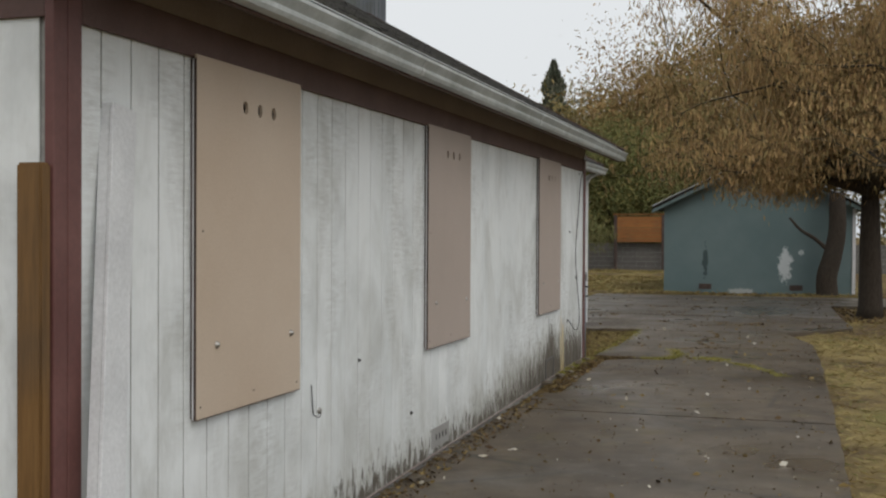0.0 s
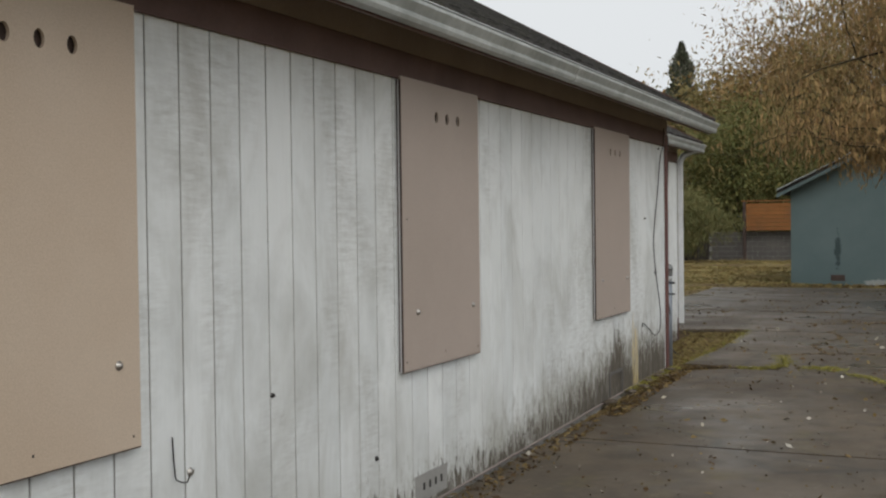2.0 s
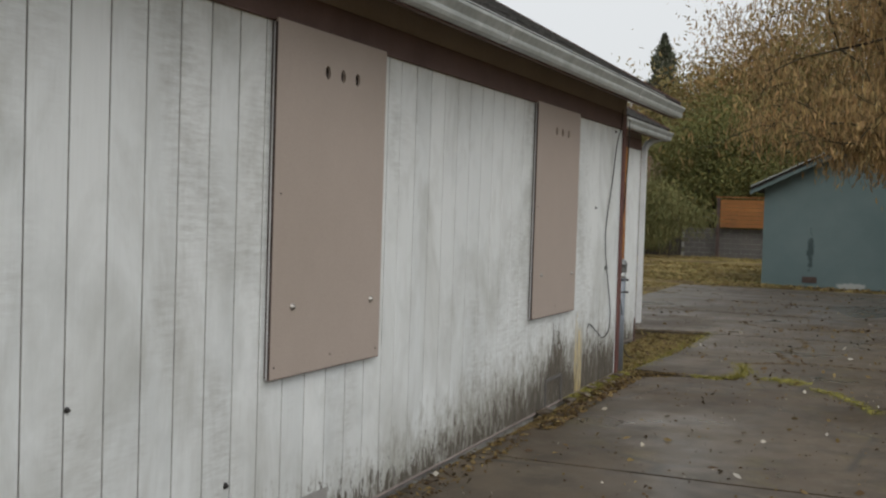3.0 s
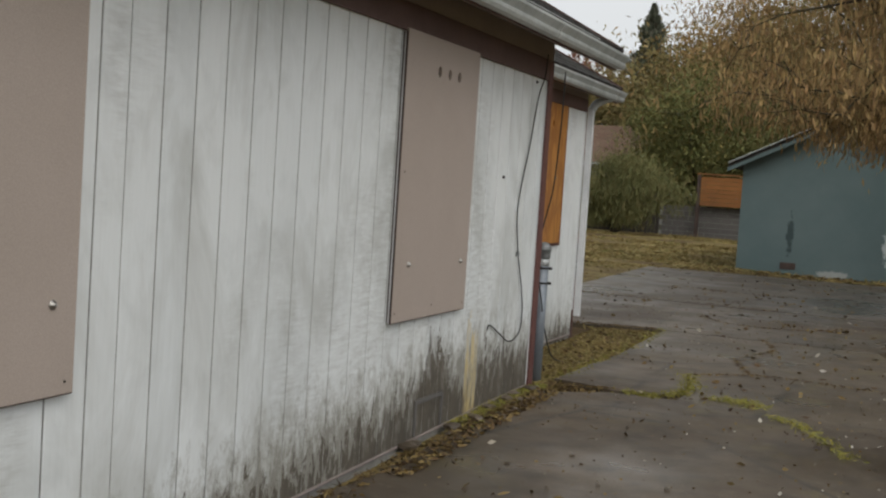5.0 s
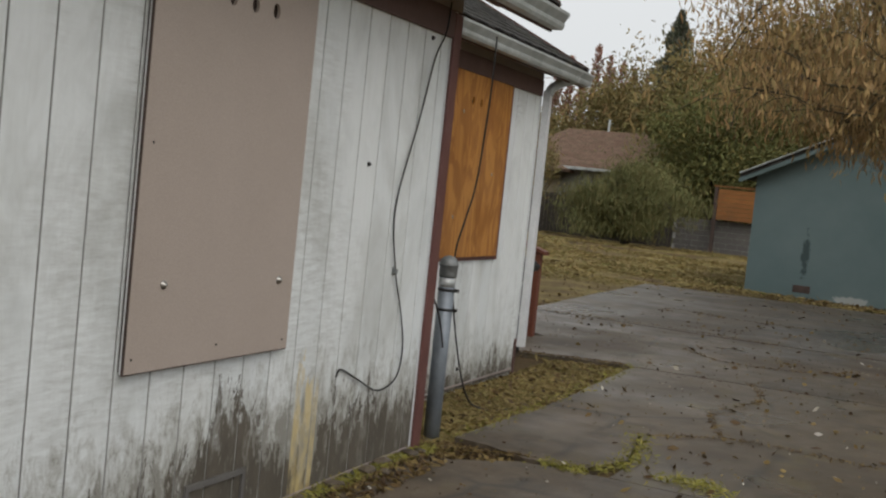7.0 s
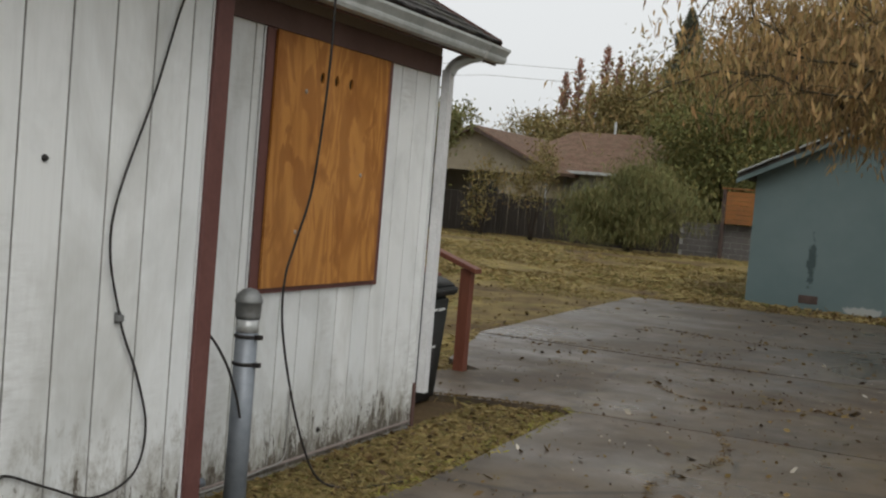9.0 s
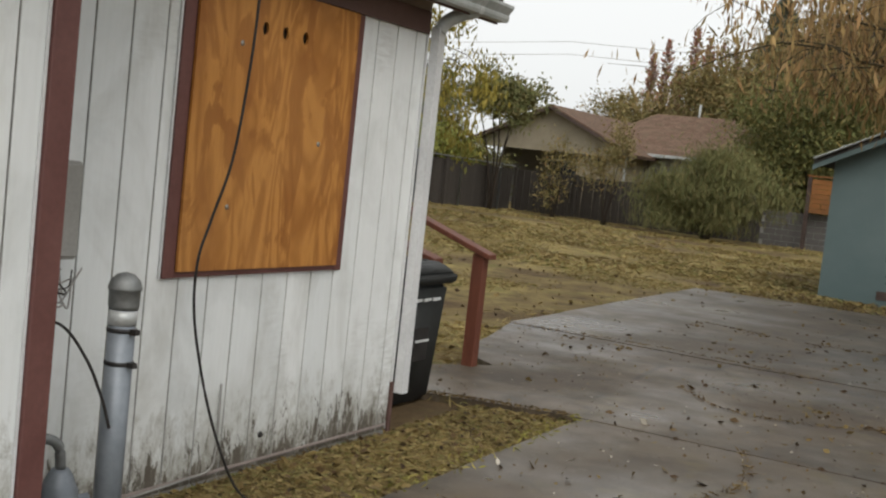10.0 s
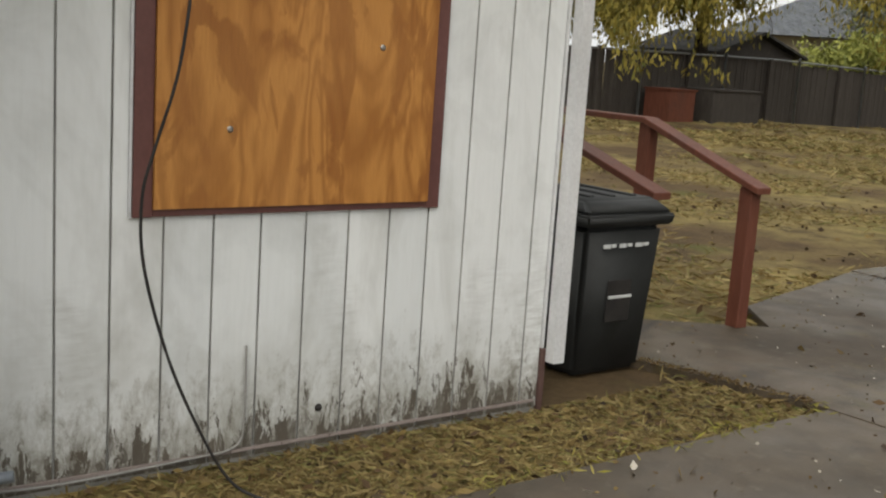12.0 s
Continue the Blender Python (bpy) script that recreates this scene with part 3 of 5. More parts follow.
# corner boards
trim("trim", box(-0.022, 2.585, -0.2, 0.018, 2.66, 2.40, 0.003), M_MAROON, "maroon painted corner board with scuffed edges")
trim("trim", box(0.0015, 2.662, -0.2, 0.020, 2.74, 2.40, 0.003), M_MAROON, "maroon painted corner board with scuffed edges")
trim("trim", box(0.0015, 12.525, -0.03, 0.022, 12.62, 2.36, 0.003), M_MAROON, "maroon painted corner board, wet and dark at its foot")
trim("trim", box(-0.09, 12.597, -0.03, 0.0, 12.617, 2.36, 0.003), M_MAROON, "maroon painted corner board, wet and dark at its foot")
trim("trim", box(0.0015, 12.512, -0.02, 0.008, 12.522, 2.22), M_WHITEWOOD, "thin white strip beside the corner board")
trim("trim", box(-0.6, 15.602, -0.06, -0.555, 15.63, 0.25, 0.004), M_FRIEZE, "red-brown foot of the rear corner board")
trim("trim", box(-0.6, 15.602, 0.252, -0.56, 15.618, 2.45, 0.003), M_WHITEWOOD, "white rear corner board of the siding")
# frieze boards and panels under the eaves
trim("trim", box(0.0015, 2.742, 2.222, 0.022, 12.522, 2.37, 0.003), M_FRIEZE, "dark brown frieze board under the eave")
trim("trim", box(0.0015, 2.742, 2.372, 0.014, 12.62, 2.498), M_TAUPE, "taupe painted panel under the soffit")
trim("trim", box(-0.5685, 12.64, 2.225, -0.548, 15.60, 2.35, 0.003), M_FRIEZE, "dark brown frieze board under the rear eave")
trim("trim", box(-0.5685, 12.64, 2.352, -0.556, 15.60, 2.488), M_TAUPE, "taupe painted panel under the rear soffit")
trim("trim", box(-3.0, 2.590, 2.225, -0.024, 2.608, 2.36, 0.003), M_FRIEZE, "dark brown frieze board on the end wall")


def eave(xw, over, y0, y1, zs):
    """Soffit boards, fascia, K-shaped gutter and the roof slope above one wall."""
    x1 = xw + over
    s = bmesh.new()
    n = int((y1 - y0) / 0.6)
    for i in range(n):
        a, c = y0 + (y1 - y0) * i / n, y0 + (y1 - y0) * (i + 1) / n - 0.005
        box(xw + 0.002, a, zs, x1 - 0.022, c, zs + 0.012, bm=s)
    tagged(part("ceiling_soffit", s, M_TAUPE), "taupe soffit boards under the eave", "soffit", kind="structure")
    trim("trim", box(x1 - 0.02, y0, zs - 0.128, x1, y1, zs - 0.02, 0.002), M_FRIEZE, "dark brown fascia board behind the gutter")
    o = [(x1 + 0.002, zs - 0.118), (x1 + 0.062, zs - 0.118), (x1 + 0.072, zs - 0.10), (x1 + 0.074, zs - 0.082), (x1 + 0.068, zs - 0.078), (x1 + 0.098, zs - 0.038),
         (x1 + 0.098, zs - 0.022), (x1 + 0.086, zs - 0.022), (x1 + 0.086, zs - 0.034), (x1 + 0.06, zs - 0.074), (x1 + 0.055, zs - 0.108), (x1 + 0.01, zs - 0.108),
         (x1 + 0.01, zs - 0.03), (x1 + 0.002, zs - 0.03)]
    g = thing("gutter", (0, y0, 0), "weathered white metal gutter streaked with grime along the eave", "gutter")
    cuts = [0]
    while cuts[-1] + 3.2 < y1 - y0:
        cuts.append(cuts[-1] + 3.05)
    cuts.append(y1 - y0)
    for a, c in zip(cuts, cuts[1:]):
        part("gutter_length", prism(o, c - a - 0.003, "y", a), M_GUTTER, g)
        sleeve = prism([(u + (0.003 if u > x1 + 0.03 else 0), w - 0.003 if w < zs - 0.1 else w) for u, w in o[:6]] + [(x1 + 0.05, zs - 0.04)], 0.05, "y", max(a - 0.02, 0.001))
        part("joint_sleeve", sleeve, M_GUTTER_LIP, g)
    return g


eave(0.0, 0.345, 2.3, 13.14, 2.50)
eave(-0.57, 0.20, 12.66, 16.05, 2.485)


def roof(name, x_low, z_low, x_top, y0, y1, pitch, label):
    """One slope of shingles: courses laid as overlapping strips, each with a lower edge."""
    run = x_low - x_top
    rise = run * pitch
    top = thing(name, (0, 0, 0), label, "roof", kind="structure")
    deck = bmesh.new()
    vs = []
    for yy in (y0, y1):
        vs += [deck.verts.new(q) for q in ((x_low, yy, z_low), (x_top, yy, z_low + rise), (x_top, yy, z_low + rise + 0.03), (x_low, yy, z_low + 0.03))]
    for f in ((0, 1, 2, 3), (4, 5, 6, 7), (0, 1, 5, 4), (1, 2, 6, 5), (2, 3, 7, 6), (3, 0, 4, 7)):
        deck.faces.new([vs[k] for k in f])
    bmesh.ops.recalc_face_normals(deck, faces=deck.faces[:])
    part("roof_deck", deck, M_DARKWOOD, top)
    rg = random.Random(3)
    courses = bmesh.new()
    u, k = 0.0, 0
    while u < run and k < 40:
        y = y0 - 0.02
        while y < y1:
            w = min(rg.uniform(0.28, 0.34), y1 + 0.02 - y)
            lift = rg.uniform(0, 0.006)
            xa, xb = x_low + 0.03 - u, x_low + 0.03 - u - 0.17
            za, zb = z_low + 0.047 + (u - 0.03) * pitch + lift, z_low + 0.036 + (u + 0.14) * pitch
            q = [courses.verts.new(p) for p in ((xa, y, za), (xa, y + w - 0.006, za), (xb, y + w - 0.006, zb), (xb, y, zb),
                                               (xa, y, za - 0.012), (xa, y + w - 0.006, za - 0.012))]
            courses.faces.new((q[0], q[1], q[2], q[3]))
            courses.faces.new((q[4], q[5], q[1], q[0]))
            y += w
        u += 0.14
        k += 1
    part("shingles", courses, M_SHINGLE, top, "dark wet asphalt shingles")["kind"] = "stuff"
    b = bmesh.new()
    for yy in (y1 + 0.004,):
        vs = [b.verts.new(q) for q in ((x_low + 0.02, yy, z_low - 0.03), (x_top, yy, z_low + rise - 0.03), (x_top, yy, z_low + rise + 0.05), (x_low + 0.02, yy, z_low + 0.05),
                                       (x_low + 0.02, yy + 0.02, z_low - 0.03), (x_top, yy + 0.02, z_low + rise - 0.03), (x_top, yy + 0.02, z_low + rise + 0.05), (x_low + 0.02, yy + 0.02, z_low + 0.05))]
        for f in ((0, 1, 2, 3), (4, 5, 6, 7), (0, 1, 5, 4), (1, 2, 6, 5), (2, 3, 7, 6), (3, 0, 4, 7)):
            b.faces.new([vs[i] for i in f])
    bmesh.ops.recalc_face_normals(b, faces=b.faces[:])
    part("rake_board", b, M_FRIEZE, top)
    return top


roof("roof_front", 0.40, 2.475, -4.0, 2.2, 13.0, 0.55, "low dark shingle roof with a worn edge")
roof("roof_rear", -0.33, 2.465, -4.0, 13.03, 15.95, 0.52, "low dark shingle roof over the rear part")
roof_w = tagged(part("roof_west", prism([(-4.0, 4.88), (-8.6, 2.5), (-8.6, 2.56), (-4.0, 4.94)], 13.6, "y", 2.3), M_SHINGLE), "dark shingle slope on the far side of the roof", "roof", kind="structure")
tagged(part("wall_gable", prism([(-0.6, 2.56), (-4.0, 4.3), (-8.0, 2.5)], 0.1, "y", 15.47), M_SIDING), "white gable above the rear wall", "wall", kind="structure")
# metal drip edge with a white line
trim("trim", box(0.405, 2.25, 2.487, 0.438, 12.3, 2.494, 0.002), M_GUTTER_LIP, "bare metal drip edge on the roof")

# downspout at the rear corner
ds = thing("downspout", (-0.525, 15.66, 0.19), "white metal downspout with a bent elbow under the gutter", "downspout")
part("pipe", prism([(-0.03, -0.035), (0.025, -0.035), (0.025, 0.03), (-0.03, 0.03)], 2.08, "z", 0.0), M_WHITEWOOD, ds)
part("elbow", tube(smooth_path([(0, 0, 2.06), (0.03, 0.02, 2.12), (0.10, 0.06, 2.17), (0.17, 0.10, 2.2), (0.2, 0.13, 2.26)]), 0.04, 10), M_GUTTER, ds)


# ---------------------------------------------------------------- boarded windows
def boarded_window(y0, paint, colour):
    w = thing("boarded_window", (0, y0, 0.69), colour + " painted plywood sheet bolted over a window, three finger holes near its top", "boarded window", "boarded windows")
    part("backing_frame", box(0.001, 0.004, 0.004, 0.011, 1.02, 1.528, 0.002), M_DARKWOOD, w, "dark wet wooden frame behind the sheet")
    part("side_strip", box(0.0115, -0.001, -0.002, 0.0195, 0.03, 1.528, 0.001), M_WHITEWOOD, w, "white painted side strip")
    # thin dark strips along the near side and the bottom of the sheet
    part("dark_edge", box(0.020, -0.002, -0.003, 0.0315, -0.0003, 1.528), M_DARKWOOD, w, "thin dark strip along the edge of the sheet")
    part("dark_edge", box(0.018, 0.002, -0.005, 0.0325, 1.03, -0.0005), M_DARKWOOD, w, "thin dark strip along the edge of the sheet")
    sheet = part("sheet", holed_sheet(0.0, 0.0, 1.03, 1.545, 0.020, 0.034, [(0.435, 1.365), (0.58, 1.365), (0.725, 1.365)], 0.024, 0.031), paint, w)
    for yy, zz in ((0.17, 0.305), (0.92, 0.295)):
        bolt = part("bolt", lathe([(0.017, 0), (0.017, 0.003), (0.010, 0.004), (0.010, 0.012), (0.004, 0.016)], 10), M_BOLT, w)
        bolt.matrix_local = pose(0.034, yy, zz, 0, 90, 0)
    for yy, zz in ((0.03, 0.05), (0.05, 0.8), (0.99, 0.04), (0.52, 0.06)):
        nail_ob = part("nail", lathe([(0.005, 0), (0.005, 0.002)], 6), M_CABLE, w)
        nail_ob.matrix_local = pose(0.034, yy, zz, 0, 90, 0)
    return w


boarded_window(3.515, M_BEIGE, "beige")
boarded = boarded_window(6.625, M_TAN, "tan")
copy_thing(boarded, pose(0, 10.075, 0.69))

pw = thing("boarded_window", (-0.57, 13.74, 0.95), "orange varnished plywood sheet over a window with maroon trim", "boarded window", "boarded windows")
part("sheet", holed_sheet(0.0, 0.0, 1.155, 1.27, 0.022, 0.036, [(0.43, 1.085), (0.575, 1.085), (0.725, 1.085)], 0.022, 0.03), M_PLY, pw)
part("trim_board", box(0.002, -0.07, -0.03, 0.021, 0.0, 1.272, 0.002), M_MAROON, pw, "maroon side trim")
part("trim_board", box(0.002, 1.156, -0.03, 0.020, 1.222, 1.272, 0.002), M_MAROON, pw, "maroon side trim")
part("trim_board", box(0.002, 0.001, -0.028, 0.020, 1.155, -0.001, 0.002), M_MAROON, pw, "maroon bottom trim")
part("backing", box(0.002, 0.001, 0.0, 0.009, 1.154, 1.27), M_CABLE, pw)
part("side_strip", box(0.002, -0.082, -0.03, 0.012, -0.072, 1.272), M_WHITEWOOD, pw)
for yy, zz in ((0.275, 0.281), (0.28, 1.0), (0.9, 0.6)):
    s = part("screw", lathe([(0.012, 0), (0.012, 0.003), (0.006, 0.004)], 10), M_BOLT, pw)
    s.matrix_local = pose(0.036, yy, zz, 0, 90, 0)

# ---------------------------------------------------------------- things on and by the walls
vent = thing("foundation_vent", (0.0, 7.0, 0.02), "grey metal foundation vent with a row of slots in the siding", "vent")
part("plate", box(0.001, -0.2, -0.06, 0.006, 0.21, 0.085, 0.001), M_GREYBOX, vent)
for k in range(4):
    part("slot", box(0.0062, -0.11 + k * 0.075, -0.005, 0.0072, -0.085 + k * 0.075, 0.035), M_CABLE, vent)
hatch = thing("crawl_hatch", (0.0, 10.72, 0.12), "rotten wooden frame of a crawl-space hatch in the siding", "hatch")
part("frame_top", box(0.001, -0.2, 0.06, 0.012, 0.2, 0.085), M_BLOCK, hatch)
part("frame_side", box(0.001, -0.2, -0.12, 0.012, -0.18, 0.06), M_BLOCK, hatch)
part("frame_side", box(0.001, 0.18, -0.12, 0.012, 0.2, 0.06), M_BLOCK, hatch)


def stud(y, z, kind_name, label, r=0.012, xw=0.0):
    ob = part(kind_name, lathe([(r, 0), (r, 0.004), (r * 0.6, 0.006), (r * 0.5, 0.014)], 10), M_BOLT if kind_name == "bolt" else M_CABLE)
    ob.matrix_world = pose(xw + 0.001, y, z, 0, 90, 0)
    tagged(ob, label, "fastener", "fasteners on the siding")


stud(11.74, 1.506, "nail", "dark nail standing out of the white siding", 0.012)
stud(6.36, 0.29, "nail", "dark nail hole plug in the white siding", 0.014)
stud(5.43, 0.74, "nail", "rusty nail in the white siding", 0.011)
stud(4.86, 0.53, "bolt", "round steel washer bolt on the siding", 0.018)
stud(12.3, 2.19, "nail", "dark nail below the frieze board", 0.012)
stud(14.45, 0.13, "nail", "dark knot plug low in the siding", 0.016, -0.57)
hook = part("hook", tube(smooth_path([(0.004, 4.755, 0.68), (0.012, 4.755, 0.56), (0.014, 4.765, 0.52), (0.03, 4.80, 0.505), (0.03, 4.82, 0.525)]), 0.0028, 6), M_CABLE)
tagged(hook, "thin rusty wire hook on the white siding", "hook")

post = part("fence_post", box(-0.092, 2.525, -0.25, 0.010, 2.582, 1.72, 0.008, seg=2), M_POST)
tagged(post, "brown stained square timber post against the end wall", "post")
lean = thing("leaning_board", (0.12, 2.80, ground_z(0, 2.9)), "white primed angle board leaning on the siding", "board")
LEAN_FOOT, LEAN_TOP = Vector((0.174, 2.654, -0.155)), Vector((0.040, 2.967, 1.952))
lb = box(-0.008, -0.075, 0, 0.008, 0.075, 2.134, 0.002)
box(-0.05, -0.075, 0, -0.009, -0.061, 2.134, bm=lb)
part("board", lb, M_WHITEWOOD, lean)
up = (LEAN_TOP - LEAN_FOOT).normalized()
side = up.cross(Vector((1, 0, 0))).normalized()
out = side.cross(up)
lean.matrix_world = Matrix.Translation(LEAN_FOOT) @ Matrix((out, side, up)).transposed().to_4x4()

# steel pipe bollard with cap
vp = thing("vent_pipe", (-0.08, 13.0, -0.073), "upright galvanised steel pipe with a domed cap and clamp rings", "pipe")
part("pipe", lathe([(0.047, 0), (0.047, 1.0)], 24), M_GALV, vp)
part("cap", lathe([(0.05, 0.985), (0.053, 1.0), (0.054, 1.05), (0.058, 1.052), (0.058, 1.06), (0.05, 1.085), (0.03, 1.105), (0.005, 1.112)], 24), M_GALV_CAP, vp)
part("label_band", lathe([(0.0485, 0.93), (0.0485, 0.982)], 24), M_GUTTER_LIP, vp, "pale worn band")
for zz in (0.905, 0.79):
    cl = lathe([(0.049, zz), (0.0515, zz + 0.003), (0.0515, zz + 0.012), (0.049, zz + 0.015)], 24)
    box(0.045, -0.01, zz - 0.002, 0.075, 0.012, zz + 0.016, bm=cl)
    part("clamp", cl, M_CABLE, vp)

panel = thing("electrical_box", (-0.569, 12.88, 1.03), "grey metal electrical box with torn wires hanging from it", "electrical box")
part("cabinet", box(0.002, 0, 0.0, 0.125, 0.225, 0.36, 0.006, seg=2), M_GREYBOX, panel)
part("cover", box(0.126, 0.005, 0.012, 0.134, 0.22, 0.35, 0.003), M_GREYBOX, panel)
part("latch", box(0.07, 0.226, 0.14, 0.1, 0.24, 0.17, 0.003), M_GALV, panel)
rw = random.Random(8)
for k in range(9):
    y = 0.05 + 0.018 * k
    pts = [(0.06 + rw.uniform(-0.03, 0.05), y, 0.003), (0.08 + rw.uniform(0, 0.05), y + rw.uniform(-0.05, 0.05), -0.06 - rw.uniform(0, 0.08)),
           (0.1 + rw.uniform(-0.04, 0.05), y + rw.uniform(-0.05, 0.11), -0.03 - rw.uniform(0, 0.16)), (0.1, y + rw.uniform(-0.03, 0.12), -0.02 - rw.uniform(0, 0.1))]
    part("wire", tube(smooth_path(pts), 0.0035, 5), (M_CABLE, M_GREYBOX, M_GREYBOX)[k % 3], panel)

gm = thing("gas_valve", (-0.45, 13.12, -0.03), "dull grey cast gas valve and pipe stub by the wall foot", "gas valve")
part("body", lathe([(0.03, 0), (0.06, 0.05), (0.075, 0.12), (0.07, 0.19), (0.045, 0.25), (0.03, 0.27)], 16), M_GALV, gm)
part("stub", tube([(0.0, 0.03, 0.13), (0.03, 0.12, 0.14)], 0.02, 10), M_GALV, gm)
part("pipe", tube(smooth_path([(0, 0, 0.27), (0.0, -0.02, 0.36), (-0.02, -0.07, 0.39), (-0.08, -0.1, 0.36)]), 0.02, 10), M_GALV_CAP, gm)


def cable(points, r, label, material=M_CABLE):
    ob = part("cable", tube(smooth_path(points, 8), r, 6), material)
    return tagged(ob, label, "cable")


cable([(0.03, 12.43, 2.40), (0.026, 12.41, 2.24), (0.014, 12.33, 2.09), (0.014, 12.215, 1.76), (0.014, 12.045, 1.31), (0.016, 12.112, 0.988), (0.014, 12.22, 0.78),
       (0.016, 12.285, 0.585), (0.022, 12.23, 0.43), (0.02, 12.04, 0.383), (0.016, 11.83, 0.46), (0.008, 11.66, 0.53), (0.004, 11.62, 0.5)], 0.0045, "thin black cable looped down the white siding")
cl = thing("cable_clip", (0.001, 12.115, 0.985), "small dull metal clip that holds the cable to the siding", "clip")
part("plate", box(0, -0.016, -0.02, 0.005, 0.018, 0.02, 0.002), M_GALV_CAP, cl)
part("saddle", box(0.0062, -0.014, -0.012, 0.022, 0.014, 0.012, 0.003), M_GALV_CAP, cl)
cable([(-0.240, 13.755, 2.42), (-0.242, 13.755, 2.1), (-0.250, 13.745, 1.8), (-0.260, 13.705, 1.45), (-0.290, 13.645, 1.2), (-0.310, 13.610, 1.03), (-0.310, 13.620, 0.8), (-0.290, 13.705, 0.48),
       (-0.270, 13.825, 0.2), (-0.240, 13.925, 0.03), (-0.180, 14.025, -0.03), (-0.080, 14.135, -0.035), (0.070, 14.455, -0.03)], 0.006, "black cable hanging from the eave to the ground")
cable([(-0.15, 12.60, 0.885), (-0.10, 12.74, 0.875), (-0.06, 12.83, 0.76), (-0.045, 12.90, 0.62), (-0.04, 12.94, 0.51)], 0.0055, "short stiff black cable end sticking out of the return wall")
cable([(-0.545, 13.0, 0.03), (-0.54, 13.4, 0.005), (-0.545, 13.9, 0.015), (-0.55, 14.08, 0.03), (-0.555, 14.12, 0.12), (-0.556, 14.12, 0.42)], 0.005, "thin grey wire along the foot of the siding", M_GREYBOX)

# ---------------------------------------------------------------- wheeled bin
wb = thing("wheeled_bin", (-1.16, 16.33, -0.05), "black plastic wheeled rubbish bin with closed lid by a wall", "rubbish bin")


def taper(x0, x1, y0, y1, u0, u1, v0, v1, z0, z1, bev):
    b = bmesh.new()
    vs = [b.verts.new(p) for p in ((x0, y0, z0), (x1, y0, z0), (x1, y1, z0), (x0, y1, z0), (u0, v0, z1), (u1, v0, z1), (u1, v1, z1), (u0, v1, z1))]
    for f in ((3, 2, 1, 0), (4, 5, 6, 7), (0, 1, 5, 4), (1, 2, 6, 5), (2, 3, 7, 6), (3, 0, 4, 7)):
        b.faces.new([vs[k] for k in f])
    bmesh.ops.bevel(b, geom=b.edges[:], offset=bev, segments=3, affect="EDGES")
    for f in b.faces:
        f.smooth = True
    return b


part("body", taper(-0.26, 0.30, -0.24, 0.24, -0.30, 0.355, -0.275, 0.275, 0.02, 0.80, 0.03), M_BLACK, wb)
part("rim", taper(-0.33, 0.385, -0.30, 0.30, -0.34, 0.40, -0.31, 0.31, 0.80, 0.86, 0.012), M_BLACK, wb)
part("lid", taper(-0.34, 0.395, -0.305, 0.305, -0.30, 0.30, -0.25, 0.25, 0.862, 0.93, 0.02), M_BLACK, wb)
for k in (-0.15, 0.0, 0.15):
    part("lid_rib", box(-0.22, k - 0.02, 0.925, 0.24, k + 0.02, 0.94, 0.006), M_BLACK, wb)
part("front_recess", box(0.335, -0.085, 0.30, 0.343, 0.085, 0.52, 0.004), M_CABLE, wb)
part("handle_bar", box(0.345, -0.08, 0.425, 0.354, 0.08, 0.44, 0.002), M_WHITE, wb, "white stripe")
for k, wdt in enumerate((0.05, 0.03, 0.045, 0.03, 0.05, 0.035)):
    part("lettering", box(0.360, -0.16 + k * 0.056, 0.69 + 0.004 * (k % 2), 0.3665, -0.16 + k * 0.056 + wdt, 0.71), M_WHITE, wb)
part("bar_handle", tube([(-0.38, -0.2, 0.87), (-0.38, 0.2, 0.87)], 0.016, 10), M_BLACK, wb)
for s in (-1, 1):
    wh = part("wheel", lathe([(0.05, -0.025), (0.11, -0.025), (0.12, -0.015), (0.12, 0.015), (0.11, 0.025), (0.05, 0.025)], 20), M_BLACK, wb)
    wh.matrix_local = pose(-0.24, s * 0.275, 0.12, 90, 0, 0)

# ---------------------------------------------------------------- stair rails behind the building


def stair_rail(y, x_low, x_high, z_low, z_high, low_post, label):
    r = thing("stair_railing", (x_low, y, 0), label, "railing", "rear stair railings")
    if low_post:
        part("post", box(-0.048, -0.045, -0.1, 0.048, 0.045, z_low - 0.02, 0.005), M_REDWOOD, r)
    part("post", box(x_high - x_low - 0.048, -0.045, -0.1, x_high - x_low + 0.048, 0.045, z_high - 0.02, 0.005), M_REDWOOD, r)
    b = bmesh.new()
    L = x_high - x_low
    e0, e1 = 0.10, L
    zz = [z_low + (z_high - z_low) * e / L for e in (e0, e1)]
    vs = [b.verts.new((e, yy, z + dz)) for e, z in ((e0, zz[0]), (e1, zz[1])) for yy, dz in ((-0.065, -0.02), (0.065, -0.02), (0.065, 0.02), (-0.065, 0.02))]
    for f in ((0, 1, 2, 3), (4, 5, 6, 7), (0, 1, 5, 4), (1, 2, 6, 5), (2, 3, 7, 6), (3, 0, 4, 7)):
        b.faces.new([vs[k] for k in f])
    bmesh.ops.recalc_face_normals(b, faces=b.faces[:])
    bmesh.ops.bevel(b, geom=b.edges[:], offset=0.004, segments=1, affect="EDGES")
    part("handrail", b, M_REDWOOD, r)
    part("level_rail", box(x_high - x_low - 1.1, -0.06, z_high - 0.018, x_high - x_low - 0.002, 0.06, z_high + 0.02, 0.004), M_REDWOOD, r)
    part("post", box(x_high - x_low - 1.1, -0.045, -0.1, x_high - x_low - 1.01, 0.045, z_high - 0.02, 0.005), M_REDWOOD, r)
    return r


